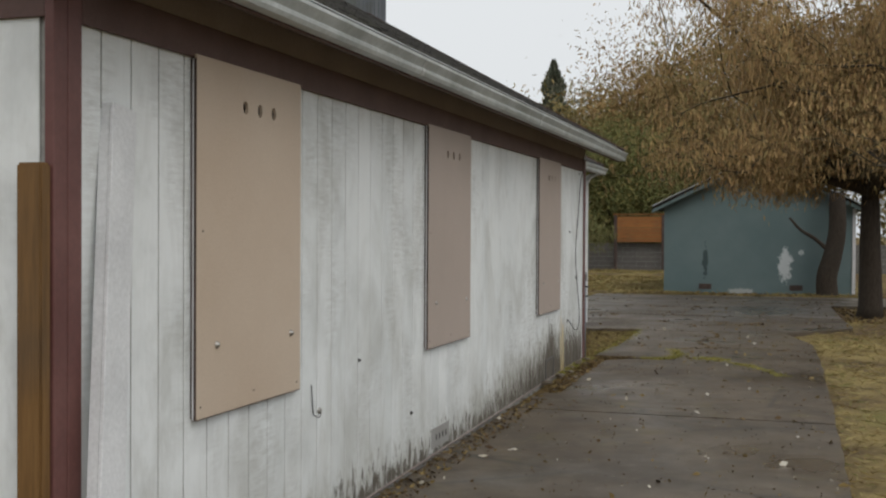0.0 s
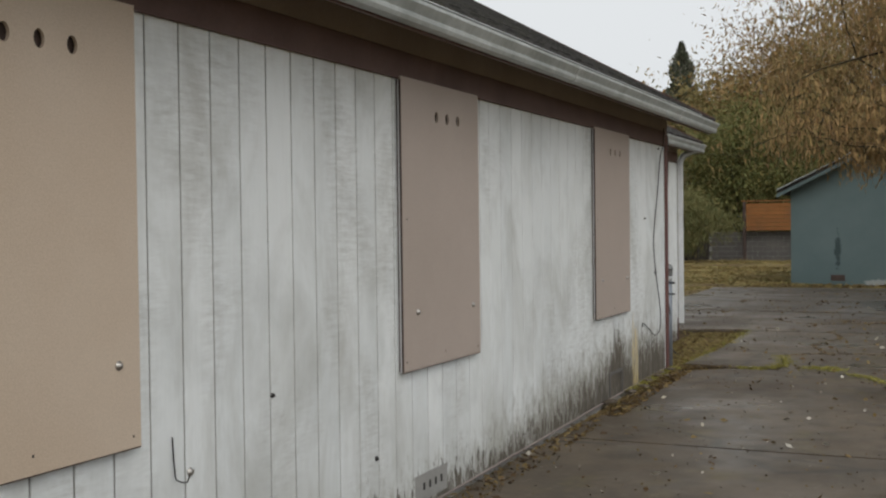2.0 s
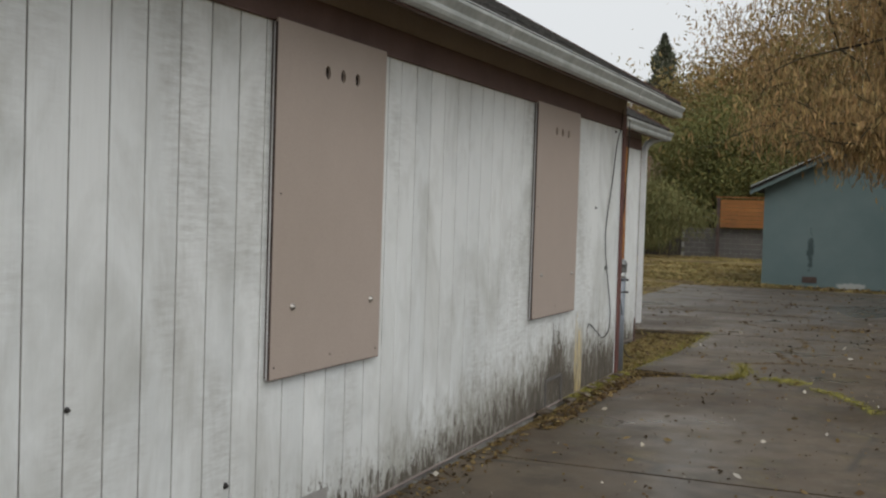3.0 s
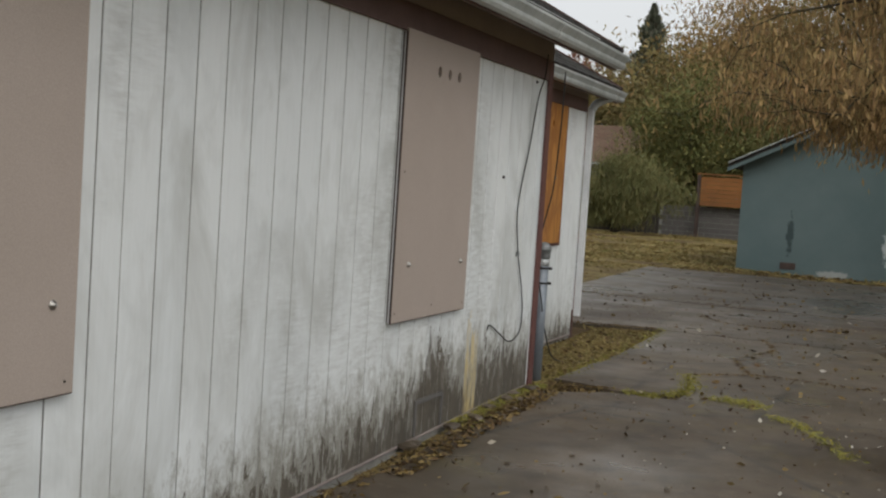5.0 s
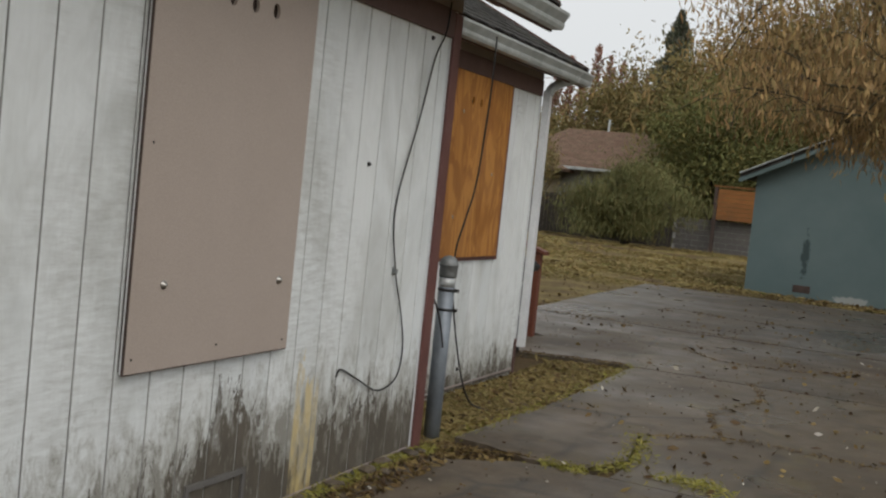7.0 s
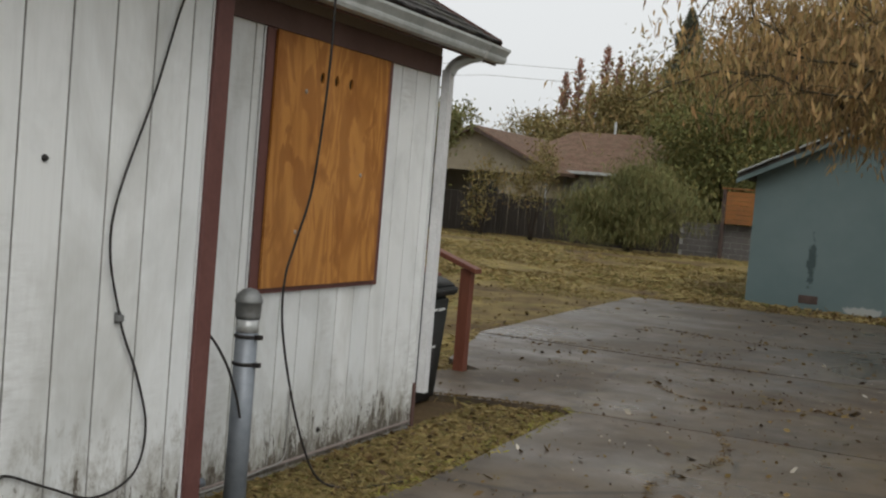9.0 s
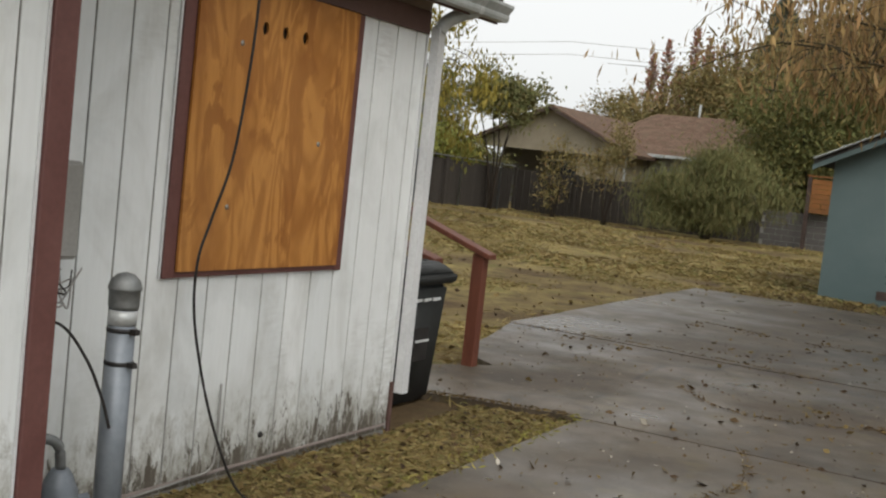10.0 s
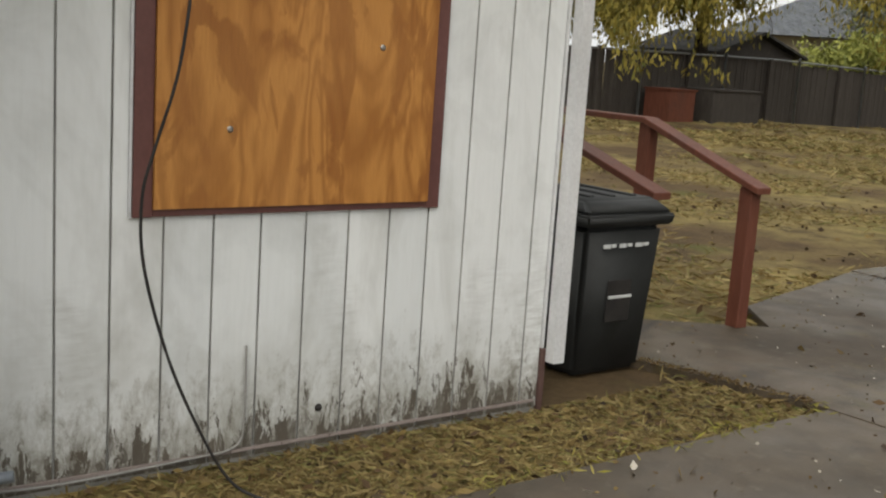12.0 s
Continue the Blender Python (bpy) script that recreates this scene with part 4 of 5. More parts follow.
stair_rail(17.76, -1.2, -2.08, 0.885, 1.19, True, "red-brown stained wooden stair railing with square posts")
stair_rail(16.80, -1.12, -2.08, 0.885, 1.17, False, "red-brown stained wooden stair railing behind the bin")

# ---------------------------------------------------------------- teal garage
gar = thing("garage", (1.4, 29.5, 0), "teal painted garage with a low gable and pale roof edges", "garage")
HW, EH, AH, GD = 2.35, 2.26, 3.42, 7.5
part("front_wall", prism([(-HW, -0.1), (HW, -0.1), (HW, EH), (0, AH), (-HW, EH)], 0.14, "y", 0), M_TEAL, gar)
part("rear_wall", prism([(-HW, -0.1), (HW, -0.1), (HW, EH), (0, AH), (-HW, EH)], 0.14, "y", GD - 0.14), M_TEAL, gar)
for s in (-1, 1):
    part("side_wall", box(s * HW - (0.14 if s > 0 else 0), 0.142, -0.1, s * HW + (0.14 if s < 0 else 0), GD - 0.142, EH - 0.02), M_TEAL, gar)
    k = (AH - EH) / HW
    e = HW + 0.28
    low = AH - k * e
    part("roof_slope", prism([(s * e, low + 0.02), (s * 0.001, AH + 0.02), (s * 0.001, AH + 0.10), (s * e, low + 0.09)], GD + 0.6, "y", -0.3), M_SHINGLE, gar)
    part("rake_board", prism([(s * (e + 0.01), low - 0.07), (s * 0.002, AH - 0.07), (s * 0.002, AH + 0.015), (s * (e + 0.01), low + 0.015)], 0.03, "y", -0.31), M_TEAL, gar)
    rr = random.Random(4 + s)
    # uneven edge pieces along the rake, paler than the roof slope
    for i in range(13):
        a, c = e * i / 13, e * (i + 1) / 13 - 0.01
        w = rr.uniform(0.03, 0.075)
        part("edge_shingle", prism([(s * a, AH - k * a + 0.102), (s * c, AH - k * c + 0.098), (s * c, AH - k * c + 0.118 + w * 0.15), (s * a, AH - k * a + 0.12)], 0.2 + w, "y", -0.34 - w), M_GUTTER, gar)
gv = part("gable_vent", box(-0.16, -0.02, 2.93, 0.16, -0.002, 3.16), M_GREYBOX, gar)
for i in range(5):
    part("louvre", box(-0.14, -0.035, 2.95 + 0.04 * i, 0.14, -0.021, 2.967 + 0.04 * i), M_TEAL, gv)
for xx in (-1.28, 1.0):
    part("foundation_vent", box(xx - 0.16, -0.012, 0.06, xx + 0.16, -0.001, 0.20, 0.002), M_DARKWOOD, gar)
part("corner_board", box(HW + 0.001, -0.02, 0, HW + 0.08, 0.06, EH - 0.1), M_WHITEWOOD, gar, "white corner strip")


# ---------------------------------------------------------------- fences and block wall at the back
def fence(name, start, end, height, label, board=0.145, posts=2.4, material=M_FENCE, rails=True):
    """Upright boards on rails and posts, from start to end."""
    a, c = Vector((*start, 0)), Vector((*end, 0))
    run = (c - a).length
    f = thing(name, (a.x, a.y, 0), label, "fence", rz=math.degrees(math.atan2(c.y - a.y, c.x - a.x)))
    rg = random.Random(int(run * 10))
    shared = mesh_of("board", box(0, 0, 0, board - 0.008, 0.02, 1), material)
    n = int(run / board)
    for i in range(n):
        p = a + (c - a) * (i / n)
        h = height + rg.uniform(-0.03, 0.02)
        z = ground_z(p.x, p.y) - 0.1
        ob = part("board", shared, None, f)
        ob.matrix_local = Matrix.Translation((i * run / n, rg.uniform(-0.004, 0.004), z)) @ Matrix.Rotation(rg.uniform(-0.012, 0.012), 4, "Y") @ Matrix.Diagonal((1, 1, h + 0.1, 1))
    for i in range(int(run / posts) + 1):
        p = a + (c - a) * min(1, i * posts / run)
        z = ground_z(p.x, p.y)
        part("post", box(i * posts - 0.05, -0.13, z - 0.2, i * posts + 0.05, -0.03, z + height + 0.06, 0.004), material, f)
    return f


fence("wooden_fence", (-15.4, 47.2), (-6.4, 47.2), 1.45, "weathered dark wooden board fence at the back of the lot")
fence("side_fence", (-15.5, 24.0), (-15.5, 47.0), 1.47, "dark slatted chain-link fence along the side of the lot", board=0.11, posts=3.0)
rail = tagged(part("fence_rail", tube([(-15.42, 24.0, 1.80), (-15.42, 36, 1.86), (-15.42, 47, 1.64)], 0.025, 8), M_GALV_CAP), "thin grey top rail of the chain-link fence", "rail")
for i in range(8):
    yy = 25.5 + 2.9 * i
    zz = ground_z(-15.4, yy)
    ob = part("fence_pole", lathe([(0.03, -0.2), (0.03, 1.6), (0.036, 1.6), (0.02, 1.64)], 10), M_GALV)
    ob.matrix_world = pose(-15.36, yy, zz)
    tagged(ob, "pale galvanised steel pole of the chain-link fence", "pole", "chain-link poles")
bw = thing("block_wall", (-6.3, 47.25, 0), "low grey block wall behind the lawn", "wall", kind="structure")
blk = mesh_of("block", box(0, 0, 0, 0.39, 0.18, 0.185, 0.006), M_BLOCK)
for r in range(6):
    for i in range(31):
        ob = part("block", blk, None, bw)
        ob.matrix_local = Matrix.Translation((i * 0.4 - (0.2 if r % 2 else 0), 0, -0.05 + r * 0.195))
part("mortar", box(-0.15, 0.012, -0.1, 12.2, 0.168, 1.1), M_GROOVE, bw)
of = thing("wooden_screen", (-4.95, 46.9, 0), "orange cedar screen with dark posts above the block wall", "screen")
for xx in (0.0, 2.0, 4.0):
    part("post", box(xx - 0.06, -0.05, -0.05, xx + 0.06, 0.07, 2.3, 0.005), M_DARKWOOD, of)
for i in range(7):
    part("plank", box(0.065, 0.0, 1.16 + i * 0.155, 3.93, 0.025, 1.305 + i * 0.155, 0.003), M_ORANGEWOOD, of)
part("cap", box(-0.1, -0.06, 2.305, 4.1, 0.09, 2.35, 0.004), M_ORANGEWOOD, of)

# things by the side fence
pl = thing("planter_box", (-14.9, 31.85, 0.27), "red-brown wooden planter box by the side fence", "planter")
part("tub", box(-0.4, -0.42, 0, 0.4, 0.42, 0.72, 0.01), M_REDWOOD, pl)
part("rim", box(-0.43, -0.45, 0.721, 0.43, 0.45, 0.76, 0.005), M_REDWOOD, pl)
cr = thing("storage_crate", (-14.8, 33.5, 0.27), "weathered grey wooden crate by the side fence", "crate")
part("crate_side", box(-0.5, -0.85, 0, 0.5, 0.85, 0.75, 0.01), M_FENCE, cr)
part("lid", box(-0.53, -0.88, 0.752, 0.53, 0.88, 0.80, 0.006), M_FENCE, cr)
sh = thing("shed", (-18.5, 37.5, 0.0), "dark wooden shed with a low gable roof behind the fence", "shed")
part("wall", box(-1.4, -1.6, 0, 1.4, 1.6, 2.0), M_FENCE, sh)
part("gable", prism([(-1.6, 2.001), (1.6, 2.001), (0, 2.5)], 2.8, "x", -1.4), M_FENCE, sh)
for s in (-1, 1):
    part("roof_slope", prism([(s * 1.95, 1.92), (0.002 * s, 2.53), (0.002 * s, 2.60), (s * 1.95, 1.99)], 3.3, "x", -1.65), M_SHINGLE, sh)


# ---------------------------------------------------------------- neighbouring houses
def lap_wall(w, h0, h1, peak, parent, material):
    """Overlapping courses across a gable front in the xz plane."""
    z, rows_made = h0, 0
    while z < peak - 0.1:
        top = min(z + 0.2, peak)
        def half(v):
            return w if v <= h1 else w * (peak - v) / (peak - h1)
        a, c = half(z), half(top)
        part("siding_course", prism([(-a, z), (a, z), (c, top + 0.012), (-c, top + 0.012)], 0.03, "y", -0.03 - 0.004 * (rows_made % 2)), material, parent)
        z, rows_made = top, rows_made + 1


h1 = thing("tan_house", (-17.3, 54, 0), "tan lap-sided house with a brown gable roof behind the fence", "house")
part("wall", box(-3.4, 2.2, -0.1, 3.4, 9, 2.72), M_GREYWALL, h1, "shaded wall at the back of the porch")
part("wall", box(1.3, 0.001, -0.1, 3.4, 2.198, 2.72), M_TANSIDING, h1)
part("porch_ceiling", box(-3.4, 0.001, 2.6, 1.298, 2.198, 2.7), M_TANSIDING, h1)
part("porch_post", box(-3.35, 0.02, -0.1, -3.2, 0.17, 2.598), M_TANSIDING, h1)
lap_wall(3.4, 2.46, 2.72, 4.25, h1, M_TANSIDING)
for k in range(11):
    part("siding_course", box(1.3, -0.03 - 0.004 * (k % 2), 0.24 + 0.2 * k, 3.4, 0.0, 0.452 + 0.2 * k), M_TANSIDING, h1)
for s in (-1, 1):
    part("roof_slope", prism([(s * 3.95, 2.50), (s * 0.002, 4.30), (s * 0.002, 4.42), (s * 3.95, 2.62)], 9.8, "y", -0.5), M_SHINGLE_BROWN, h1)
    part("rake_board", prism([(s * 3.96, 2.42), (s * 0.003, 4.22), (s * 0.003, 4.36), (s * 3.96, 2.56)], 0.04, "y", -0.545), M_DARKWOOD, h1)
part("porch_beam", box(-3.4, -0.35, 2.45, 3.3, -0.15, 2.62), M_TANSIDING, h1)
w = part("window", box(-1.0, 2.14, 1.2, 0.3, 2.155, 2.1), M_GLASS, h1)
for bx in ((-1.06, 1.14, -1.0, 2.16), (0.3, 1.14, 0.36, 2.16), (-1.0, 2.1, 0.3, 2.16), (-1.0, 1.14, 0.3, 1.2)):
    part("window_frame", box(bx[0], 2.125, bx[1], bx[2], 2.16, bx[3]), M_WHITEWOOD, w)
part("downspout", tube([(3.5, -0.1, 2.5), (3.45, -0.06, 2.2), (3.45, -0.06, 0.0)], 0.05, 8), M_GUTTER, h1)

h2 = thing("brown_roofed_house", (-12.9, 60, 0), "low house with a brown hip roof and white gutter", "house")
part("wall", box(-4.0, -3.4, -0.1, 4.0, 3.4, 2.75), M_GREYWALL, h2)


def hip(x, y, z0, z1, ridge, parent, material):
    b = bmesh.new()
    v = [b.verts.new(p) for p in ((-x, -y, z0), (x, -y, z0), (x, y, z0), (-x, y, z0), (-ridge, 0, z1), (ridge, 0, z1))]
    for f in ((0, 1, 5, 4), (1, 2, 5), (2, 3, 4, 5), (3, 0, 4), (3, 2, 1, 0)):
        b.faces.new([v[k] for k in f])
    return part("roof", b, material, parent)


r2 = hip(4.5, 3.9, 2.76, 4.75, 2.0, h2, M_SHINGLE_BROWN)
part("gutter", box(-4.5, -3.99, 2.68, 4.5, -3.91, 2.80), M_GUTTER, h2)
part("vent_pipe", lathe([(0.06, 4.3), (0.06, 5.3)], 8), M_GUTTER, r2)
for xx in (-2.2, 1.6):
    wq = part("window", box(xx - 0.6, -3.43, 1.1, xx + 0.6, -3.405, 2.1), M_GLASS, h2)
    part("window_sill", box(xx - 0.7, -3.48, 1.02, xx + 0.7, -3.405, 1.09), M_WHITEWOOD, wq)

h3 = thing("grey_roofed_house", (-30.5, 58.5, 0), "pale house with a grey hip roof and a chimney behind trees", "house", rz=-50)
part("wall", box(-6, -4, 0, 6, 4, 3.1), M_TANSIDING, h3)
r3 = hip(6.6, 4.6, 3.12, 5.4, 2.6, h3, M_SHINGLE_GREY)
part("chimney", box(1.0, -0.5, 4.4, 1.8, 0.3, 6.0), M_GREYWALL, r3)
part("gutter", box(-6.6, -4.7, 3.02, 6.6, -4.61, 3.16), M_WHITEWOOD, h3)

cool = thing("rooftop_cooler", (-3.7, 13.0, 4.2), "dull grey metal cooler box on the ridge of the roof", "rooftop cooler")
part("casing", box(-0.75, -0.75, 0, 0.75, 0.75, 1.6, 0.02), M_SHINGLE_GREY, cool)
part("seam", box(-0.77, -0.77, 0.9, 0.77, 0.77, 0.93), M_CABLE, cool)
for dz in (0.0, 0.75):
    ob = part("power_line", tube([(-70 + i * 5, 72, 9.4 - dz - 0.7 * math.sin(math.pi * ((i * 5) % 45) / 45)) for i in range(19)], 0.014, 5), M_GREYBOX)
    tagged(ob, "thin grey power line strung above the far yards", "power line", "power lines")


# ---------------------------------------------------------------- trees
def limb(rg, start, way, length, droop, wander=0.35, steps=7, floor=-9.0):
    p, d, out = Vector(start), Vector(way).normalized(), [Vector(start)]
    for i in range(steps):
        d = (d + Vector((rg.gauss(0, wander), rg.gauss(0, wander), rg.gauss(0, wander * 0.7) - droop * i / steps))).normalized()
        p = p + d * length / steps
        if p.z < floor:
            p.z, d.z = floor + rg.uniform(0, 0.15), abs(d.z) * 0.3
        out.append(p.copy())
    return out


def tree(name, at, label, trunk_r, fork, reach, height, leaf_mat, leaves, leaf_len, leaf_w, seed, low=0.4, limbs=9, twigs=6, hang=0.6, droop=0.25,
         spread=0.5, bark=M_BARK, squash=1.0, lean=(0, 0), clump=0.35, sub=3, rise=0.0, twiggy=0.4, wave=0.55):
    """A tapered trunk, wandering limbs with side branches and twigs, and many small leaves hung on the twigs."""
    rg = random.Random(seed)
    ng = np.random.default_rng(seed)
    z0 = ground_z(at[0], at[1]) - 0.1
    t = thing(name, (at[0], at[1], z0), label, "tree")
    top = Vector((lean[0], lean[1], fork))
    trunk = tube([(0, 0, 0), (lean[0] * 0.1 + 0.02, 0, 0.25), (lean[0] * 0.5, lean[1] * 0.5 + 0.03, fork * 0.55), top], trunk_r * 1.2, 12, end=trunk_r * 0.75)
    part("trunk", trunk, bark, t)
    tw = bmesh.new()
    ends = []
    for i in range(limbs):
        a = 6.2832 * (i + rg.uniform(-0.35, 0.35)) / limbs
        up = rg.uniform(0.25, 1.3) if i % 3 else rg.uniform(1.2, 2.4)
        L = reach * rg.uniform(0.75, 1.1) / (1 + 0.25 * up)
        if up > 1.1:
            L = (height - fork) * rg.uniform(0.8, 1.05)
        path = limb(rg, top - Vector((0, 0, rg.uniform(0, fork * 0.12))), (math.cos(a), math.sin(a) * squash, up), L, droop, floor=low)
        part("limb", tube(path, trunk_r * 0.42, 7, end=trunk_r * 0.07), bark, t)
        for j in range(2, len(path)):
            for _ in range(sub):
                d = Vector((rg.gauss(0, 1), rg.gauss(0, 1), rg.gauss(0.1, 0.6))).normalized()
                sb = limb(rg, path[j], d, L * rg.uniform(0.25, 0.5), droop * 1.3, 0.4, 5, low)
                tube(sb, trunk_r * 0.075, 4, tw, end=trunk_r * 0.022)
                for q in sb[1:]:
                    for _ in range(twigs):
                        e = limb(rg, q, (rg.gauss(0, 1), rg.gauss(0, 1), rg.gauss(-0.1, 0.6)), spread * rg.uniform(0.5, 1.3), droop * 2, 0.4, 3, low - 0.3)
                        ends.extend(e[1:])
                        if rg.random() < twiggy:
                            tube(e, trunk_r * 0.022, 3, tw, end=trunk_r * 0.008)
    part("twig_growth", tw, M_TWIG, t)["kind"] = "stuff"
    ends = np.array([tuple(e) for e in ends])
    pick = ends[ng.integers(0, len(ends), leaves)]
    c = pick + ng.normal(0, clump * spread, (leaves, 3))
    keep = c[:, 2] > low + ng.normal(0, 0.25, leaves) + wave * np.sin(c[:, 0] * 1.7 + c[:, 1]) * np.sin(c[:, 1] * 1.1)
    if rise:
        keep &= c[:, 2] > low + rise * np.maximum(0.0, c[:, 1] + 1.5)
    c = c[keep]
    d = ng.normal(0, 1, (len(c), 3))
    d[:, 2] -= hang * 3
    strips("crown", c, d, leaf_len * ng.uniform(0.6, 1.4, len(c)), leaf_w * ng.uniform(0.7, 1.4, len(c)), leaf_mat, t, fold=0.4, seed=seed)
    return t


def mound(name, at, label, radii, leaf_mat, leaves, leaf_len, leaf_w, seed, stems=7, hang=0.2, lumps=26, lift=0.0, category="tree", trunk_r=0.06, hollow=0.55):
    """A tree or shrub seen from afar: stems, and leaves gathered in uneven lumps."""
    rg, ng = random.Random(seed), np.random.default_rng(seed)
    z0 = ground_z(at[0], at[1]) - 0.1
    t = thing(name, (at[0], at[1], z0), label, category)
    cz = lift + radii[2]
    for i in range(stems):
        a = 6.2832 * i / stems
        tip = (math.cos(a) * radii[0] * 0.55, math.sin(a) * radii[1] * 0.55, cz + rg.uniform(-0.2, 0.6) * radii[2])
        mid = (tip[0] * 0.35 + rg.uniform(-0.1, 0.1), tip[1] * 0.35, cz * 0.5)
        part("stem", tube(smooth_path([(rg.uniform(-0.1, 0.1), rg.uniform(-0.1, 0.1), 0), mid, tip], 4), trunk_r, 6, end=trunk_r * 0.3), M_BARK, t)
    cs = []
    for _ in range(lumps):
        v = ng.normal(0, 1, 3)
        v /= np.linalg.norm(v)
        cs.append((v * np.array(radii) * ng.uniform(hollow, 0.95), ng.uniform(0.16, 0.36)))
    per = leaves // lumps
    pts = np.concatenate([c0 + ng.normal(0, 1, (per, 3)) * np.array(radii) * s * 0.75 for c0, s in cs]) + np.array((0, 0, cz))
    pts = pts[pts[:, 2] > 0.25]
    d = ng.normal(0, 1, (len(pts), 3))
    d[:, 2] -= hang * 3
    strips("crown", pts, d, leaf_len * ng.uniform(0.6, 1.4, len(pts)), leaf_w * ng.uniform(0.7, 1.4, len(pts)), leaf_mat, t, fold=0.4, seed=seed)
    return t


tree("honey_locust_tree", (3.72, 21.6), "large autumn tree with brown drooping leaves and pods over the yard", 0.21, 2.5, 5.1, 8.4,
     M_LOCUST, 135000, 0.12, 0.022, 11, low=2.6, limbs=19, twigs=4, hang=1.1, droop=0.22, spread=0.65, twiggy=0.6, clump=0.22, wave=1.2)
dead = thing("dead_tree", (3.25, 28.9, -0.06), "black leaning dead trunk with one bare branch by the garage", "tree")
part("trunk", tube(smooth_path([(-0.1, 0, 0), (-0.12, 0, 0.5), (0.0, 0, 1.0), (0.12, 0, 1.7), (0.1, 0, 2.6)]), 0.28, 10, end=0.2), M_BARK, dead)
part("branch", tube(smooth_path([(-0.02, -0.05, 1.1), (-0.4, -0.1, 1.45), (-0.75, -0.12, 1.68), (-1.02, -0.1, 1.98)]), 0.06, 7, end=0.03), M_BARK, dead)

mound("willow_shrub", (-7.5, 44.8), "green drooping shrub in front of the back fence", (2.3, 1.4, 1.4), M_GREEN, 26000, 0.26, 0.026, 21, hang=0.7, lumps=24, lift=0.1, hollow=0.3)
mound("green_tree", (-5.4, 50.2), "broad green tree turning yellow behind the back wall", (3.4, 2.6, 3.0), M_GREENGOLD, 42000, 0.17, 0.05, 22, lumps=54, lift=0.9, hollow=0.4)
mound("evergreen_tree", (-2.6, 50.5), "dark evergreen tree behind the orange screen", (2.8, 2.4, 2.6), M_GREEN, 26000, 0.15, 0.05, 23, lumps=30, lift=0.6)
mound("autumn_tree", (0.5, 55), "tall olive-brown autumn tree behind the garage", (5.5, 3.5, 5.6), M_OLIVE, 36000, 0.28, 0.08, 24, lumps=60, lift=1.2)
mound("autumn_tree", (8.5, 52), "tall olive-brown autumn tree behind the garage", (6.0, 3.5, 5.8), M_OLIVE, 36000, 0.28, 0.08, 25, lumps=60, lift=1.0)
mound("autumn_tree", (17, 48), "tall olive-brown autumn tree beyond the yard", (6.0, 4, 4.5), M_LOCUST, 20000, 0.28, 0.09, 35, lumps=44, lift=1.0)
mound("autumn_tree", (-9.5, 66), "rust-brown autumn tree beyond the back wall", (4.5, 3, 4.4), M_OLIVE, 18000, 0.3, 0.1, 36, lumps=40, lift=1.2)
mound("autumn_tree", (-3.4, 57), "rust-brown autumn tree beyond the back wall", (4.8, 3, 5.6), M_LOCUST, 34000, 0.28, 0.07, 37, lumps=60, lift=1.4, hollow=0.35)
mound("autumn_tree", (-6.5, 62), "olive and rust autumn tree beyond the fence", (5.0, 3, 3.9), M_OLIVE, 20000, 0.3, 0.1, 26, lumps=40, lift=0.8)
mound("autumn_tree", (-13.5, 68), "pale olive autumn tree behind the brown roof", (4.6, 3, 3.6), M_OLIVE, 26000, 0.24, 0.08, 27, lumps=40, lift=1.4)
mound("autumn_tree", (-20.5, 70), "pale olive autumn tree behind the tan house", (3.6, 3, 2.9), M_OLIVE, 16000, 0.24, 0.08, 38, lumps=30, lift=0.8, hollow=0.3)
mound("bare_shrub", (-11.2, 45.6), "thin brown autumn shrub in front of the fence", (1.1, 0.7, 1.3), M_OLIVE, 2600, 0.13, 0.04, 39, stems=8, lumps=18, lift=0.8, trunk_r=0.025, hollow=0.3)
mound("thin_tree", (-15.0, 44.6), "small airy green tree on several thin stems by the fence", (1.45, 1.3, 1.15), M_GREEN, 5200, 0.2, 0.07, 28, stems=5, lumps=22, lift=2.7, trunk_r=0.045, hollow=0.3)
mound("bare_shrub", (-13.2, 45.8), "thin brown autumn shrub in front of the fence", (0.9, 0.7, 1.2), M_OLIVE, 1200, 0.14, 0.05, 29, stems=8, lumps=18, lift=0.5, trunk_r=0.025)
mound("yellow_shrub", (-17.2, 43.4), "bright yellow-green shrub behind the side fence", (1.2, 2.9, 1.1), M_LIME, 9000, 0.2, 0.08, 30, lumps=30, lift=0.7)
mound("back_hedge", (-22.5, 53.5), "dark green hedge between the neighbouring houses", (3.2, 2.0, 1.5), M_GREEN, 12000, 0.2, 0.07, 44, lumps=30, lift=0.0, category="hedge", hollow=0.2)
mound("grey_tree", (-22.5, 52), "thin grey-green tree behind the yards", (2.2, 2.2, 2.0), M_DKGREEN, 5000, 0.2, 0.06, 31, lumps=30, lift=2.0, hollow=0.3)
tree("yellow_ash_tree", (-16.4, 34.4), "large yellow-green autumn tree hanging over the side fence", 0.2, 3.4, 5.6, 10.0,
     M_YELLOW, 130000, 0.17, 0.05, 41, low=0.95, limbs=18, twigs=3, hang=0.9, droop=0.5, spread=0.7, rise=1.1, clump=0.22)


